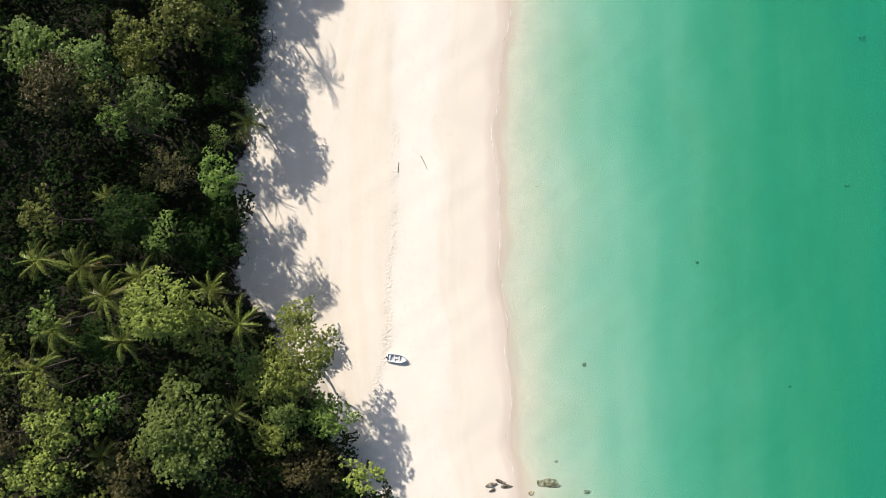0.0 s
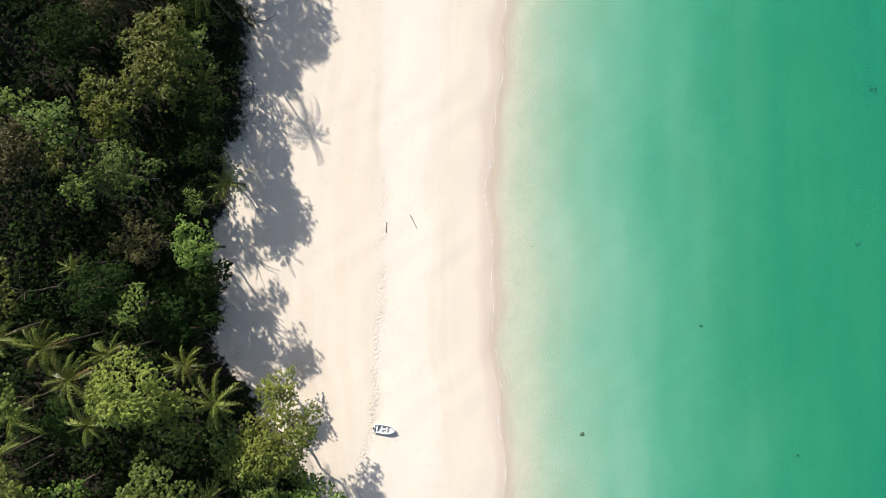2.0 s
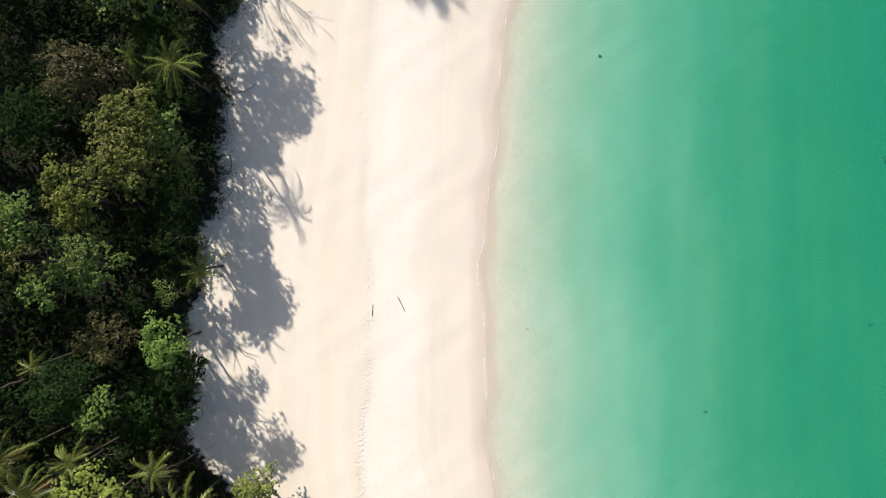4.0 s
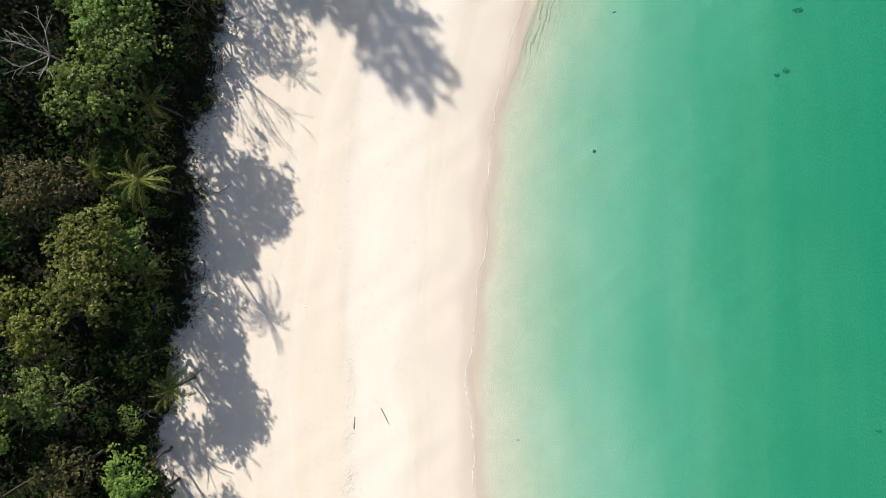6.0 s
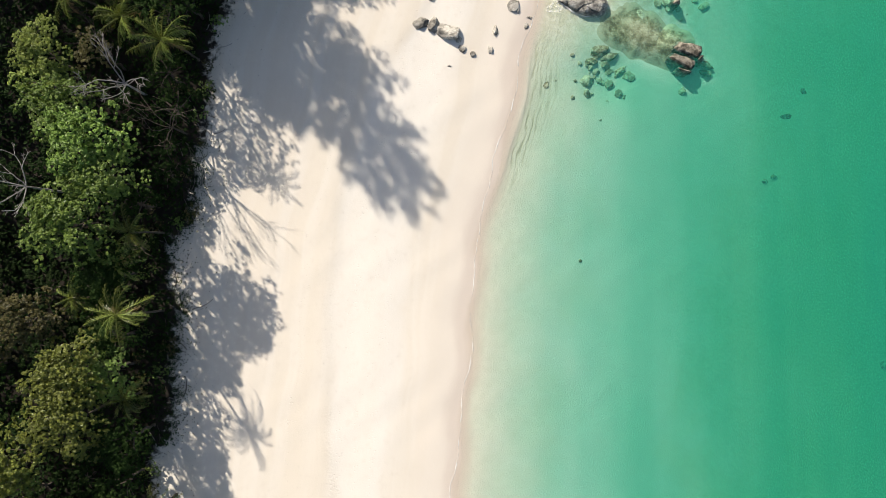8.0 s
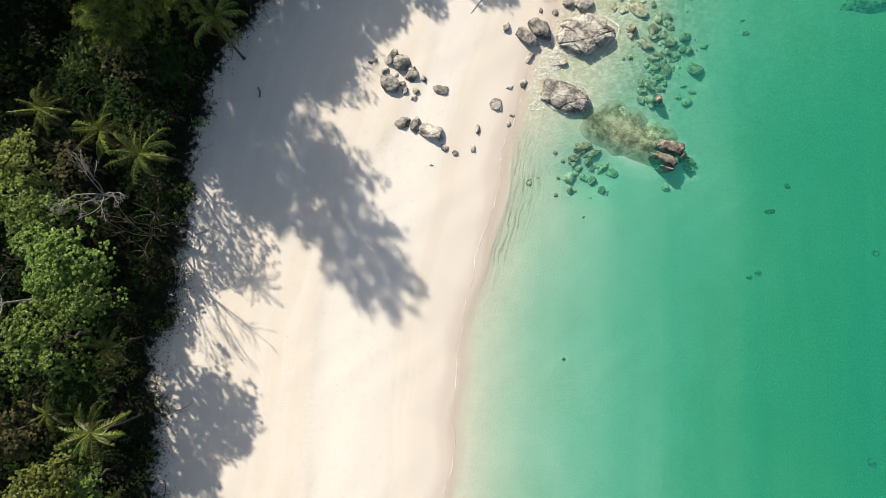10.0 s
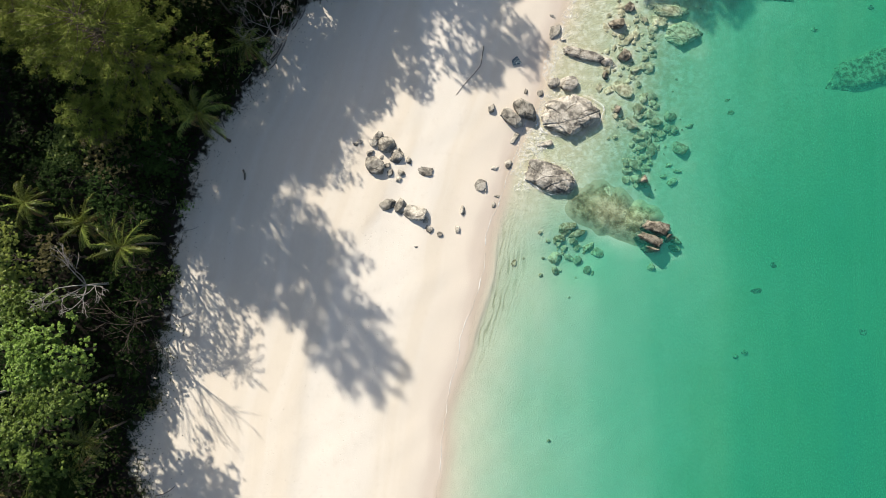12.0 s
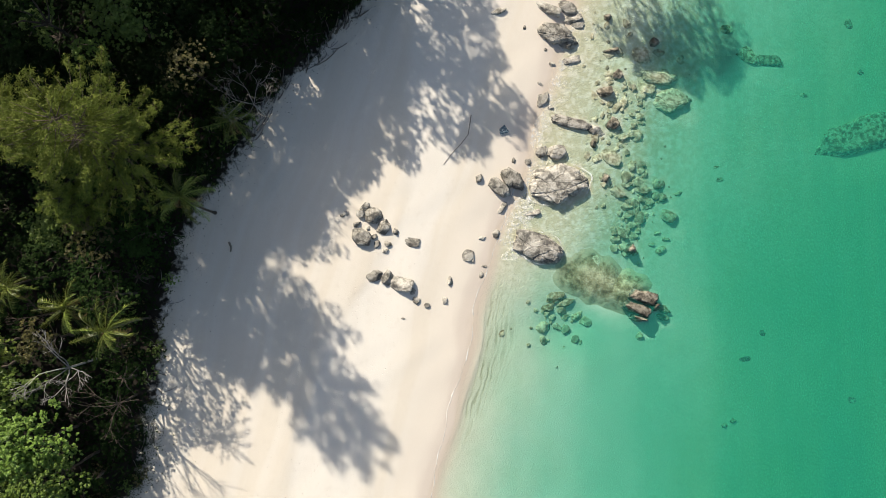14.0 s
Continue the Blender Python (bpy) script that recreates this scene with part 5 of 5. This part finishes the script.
# ---- dinghy ----
def dinghy():
    white = plain_material("white_boat_paint", (0.66, 0.67, 0.67), 0.35)
    grey = plain_material("grey_boat_floor", (0.42, 0.43, 0.44), 0.6)
    black = plain_material("dark_engine_cover", (0.05, 0.05, 0.055), 0.35)
    root = new("dinghy")
    x, y = -7.05, -16.35
    root.matrix_world = pose(x, y, ground_z(x, y) - 0.04, 2, 0, -7) @ Matrix.Diagonal((0.93, 0.9, 0.75, 1))
    L, n, m = 3.25, 18, 9

    def half(q):
        return 0.72 * (1 - max(0.0, (q - 0.5) / 0.5) ** 2.3) ** 0.8 * (0.9 + 0.1 * min(1, q * 3))

    def shell(inset, floor):
        verts, faces = [], []
        for i in range(n + 1):
            q = i / n
            w, rise = max(half(q) - inset, 0.02), 0.52 + 0.16 * q ** 2
            for j in range(m + 1):
                s = 2 * j / m - 1
                prof = abs(s) ** 2.6
                z = floor + (rise - floor) * prof + 0.10 * q ** 3 * (1 - prof)
                verts.append((-L / 2 + L * q * (1 - inset * 0.4), w * math.copysign(abs(s) ** 0.8, s), z))
        for i in range(n):
            for j in range(m):
                a = i * (m + 1) + j
                faces.append((a, a + 1, a + m + 2, a + m + 1))
        return verts, faces

    v, f = shell(0.0, 0.0)
    f.append(tuple(range(m, -1, -1)))
    part("hull", mesh_object("hull", v, f, white), root)
    v, f = shell(0.07, 0.12)
    part("inner_floor", mesh_object("inner_floor", v, f, grey), root, label="grey inside of the hull")
    rim = []
    for sd in (-1, 1):
        for i in range(n):
            a, b = i / n, (i + 1) / n
            rim.append(((-L / 2 + L * a, sd * (half(a) - 0.03), 0.53 + 0.16 * a * a), (-L / 2 + L * b, sd * (half(b) - 0.03), 0.53 + 0.16 * b * b), 0.065, 0.065))
    rim.append(((-L / 2, -0.66, 0.53), (-L / 2, 0.66, 0.53), 0.06, 0.06))
    v, f = tube(rim, 6)
    part("gunwale", mesh_object("gunwale", v, f, white), root)

    def box(sx, sy, sz, name, mat):
        bm = bmesh.new()
        bmesh.ops.create_cube(bm, size=1.0)
        for q in bm.verts:
            q.co = (q.co.x * sx, q.co.y * sy, q.co.z * sz)
        bmesh.ops.bevel(bm, geom=bm.edges[:], offset=min(sx, sy, sz) * 0.18, segments=2, affect="EDGES")
        me = bpy.data.meshes.new(name)
        bm.to_mesh(me)
        bm.free()
        me.materials.append(mat)
        return me

    for px, w, wide in ((-1.25, 0.26, 1.22), (-0.45, 0.24, 1.28), (0.35, 0.24, 1.26)):
        part("thwart", box(w, wide, 0.06, "thwart", white), root, Matrix.Translation((px, 0, 0.42)))
    part("centre_box", box(0.55, 0.3, 0.22, "centre_box", white), root, Matrix.Translation((-0.05, 0, 0.28)))
    part("foredeck", box(0.7, 0.85, 0.05, "foredeck", white), root, Matrix.Translation((1.1, 0, 0.57)))
    motor = part("outboard_motor", box(0.3, 0.26, 0.34, "outboard_motor", black), root, Matrix.Translation((-L / 2 - 0.16, 0.05, 0.66)))
    part("shaft", box(0.09, 0.08, 0.55, "shaft", black), motor, Matrix.Translation((-0.02, 0, -0.4)))
    tagged(root, "small white open dinghy with grey inside, beached on the sand", "boat")


dinghy()


def stick(name, points, radius, mat, label, category, group=""):
    segs = [((*a, ground_z(*a) + radius * 0.6), (*b, ground_z(*b) + radius * 0.6), radius * (1 - 0.5 * i / len(points)), radius * (1 - 0.5 * (i + 1) / len(points))) for i, (a, b) in enumerate(zip(points, points[1:]))]
    v, f = tube(segs, 6)
    return tagged(new(name, mesh_object(name, v, f, mat)), label, category, group)


ROPE = plain_material("pale_mooring_rope", (0.62, 0.56, 0.47), 0.9)
stick("mooring_rope", [(-5.5, -16.6), (-3.6, -16.65), (-1.5, -16.9), (0.5, -17.0), (2.2, -17.2)], 0.011, ROPE, "thin pale mooring rope lying on the sand", "rope")
stick("driftwood_stick", [(-6.95, 12.8), (-6.9, 13.5), (-6.85, 14.3)], 0.06, DRIFT, "short weathered driftwood stick on the sand", "driftwood", "driftwood")
stick("driftwood_stick", [(-3.4, 15.4), (-2.9, 14.5), (-2.4, 13.4)], 0.06, DRIFT, "slim grey driftwood stick on the sand", "driftwood", "driftwood")
stick("fallen_branch", [(16.6, 103.6), (16.4, 102.2), (16.2, 100.9), (15.2, 99.6), (14.0, 98.3), (12.9, 96.8)], 0.055, DRIFT, "long crooked dark branch lying on shaded sand", "driftwood", "driftwood")
stick("driftwood_log", [(-15.3, 86.2), (-15.0, 85.6), (-15.05, 84.9)], 0.14, DRIFT, "dark short log in the shade of the trees", "driftwood", "driftwood")

# twigs, roots and washed-up wood along the forest edge
wood = random.Random(31)
for k in range(100):
    y = wood.uniform(-8, 116)
    x = float(edge_x(y)) + wood.uniform(-2.2, 0.9)
    a = wood.choice([1.57, 1.57, 0.8, 2.2, 0.2]) + wood.gauss(0, 0.4)
    ln = wood.uniform(0.8, 3.0)
    pts = [(x + ln * q * math.cos(a + 0.4 * q), y + ln * q * math.sin(a + 0.4 * q)) for q in (0, 0.35, 0.7, 1.0)]
    stick("driftwood_branch", pts, wood.uniform(0.02, 0.07), wood.choice([DRIFT, DRIFT, PALE_BARK]), "weathered branch washed up at the forest edge", "driftwood", "driftwood")

# logs and roots along the bank at the bend
for k in range(34):
    y = wood.uniform(97, 117)
    x = float(edge_x(y)) + wood.uniform(-0.4, 1.1)
    a = 0.85 + wood.gauss(0, 0.35)
    ln = wood.uniform(1.2, 3.8)
    pts = [(x + ln * q * math.cos(a + 0.3 * q), y + ln * q * math.sin(a + 0.3 * q)) for q in (0, 0.4, 0.75, 1.0)]
    stick("driftwood_branch", pts, wood.uniform(0.04, 0.11), wood.choice([DRIFT, DRIFT, PALE_BARK]), "weathered log or root lying along the bank", "driftwood", "driftwood")


def litter(name, count, pick, size, mat, label, seed):
    """Many small curled bits scattered on the ground as one mesh."""
    r = np.random.RandomState(seed)
    c = np.array([pick(r) for _ in range(count)])
    z = height(c[:, 0], c[:, 1]) + 0.03
    p = np.column_stack([c, z])
    n = r.normal(size=(count, 3)) * 0.5 + np.array([0, 0, 1])
    n /= np.linalg.norm(n, axis=1, keepdims=True)
    v, f = leaves(p, n, size * r.uniform(0.5, 1.6, count), r, 0.7, -0.2)
    tagged(new(name, mesh_object(name, v.tolist(), f.tolist(), mat, False)), label, "litter", kind="stuff")


def by_edge(r):
    y = r.uniform(-10, 118)
    return float(edge_x(y)) + r.exponential(1.6) - 0.6, y


def open_sand(r):
    y = r.uniform(-36, 110)
    e, s = float(edge_x(y)), float(shore_x(y))
    return e + (s - e) * r.uniform(0.1, 0.85), y


def berm(r):
    y = r.uniform(-36, 80)
    return float(shore_x(y)) - 18 + r.normal() * 2.2, y


litter("leaf_litter", 1800, by_edge, 0.10, BARK, "dark fallen leaves and bark along the forest edge", 41)
litter("flotsam_bits", 200, open_sand, 0.08, DRIFT, "sparse small dark bits scattered on the sand", 42)
litter("flotsam_bits", 320, berm, 0.08, DRIFT, "small bits of flotsam along the berm", 43)


def tarpaulin():
    blue = plain_material("faded_blue_plastic_sheet", (0.06, 0.10, 0.13), 0.5)
    rng = random.Random(51)
    bm = bmesh.new()
    bmesh.ops.create_grid(bm, x_segments=12, y_segments=12, size=0.5)
    x, y = 21.0, 101.6
    for v in bm.verts:
        q = v.co.copy()
        v.co.x = q.x * 1.1 * (1 - 0.35 * q.y)
        v.co.y = q.y * 1.0 * (1 + 0.4 * q.x)
        v.co.z = 0.10 + 0.14 * noise.noise(Vector((q.x * 5, q.y * 5, 3.1))) + 0.1 * abs(q.x)
    bmesh.ops.solidify(bm, geom=bm.faces[:], thickness=0.02)
    me = bpy.data.meshes.new("plastic_sheet")
    bm.to_mesh(me)
    bm.free()
    me.materials.append(blue)
    ob = new("plastic_sheet", me)
    ob.matrix_world = pose(x, y, ground_z(x, y) + 0.02, 0, 0, 25)
    tagged(ob, "crumpled faded blue plastic sheet on shaded sand", "debris")


tarpaulin()
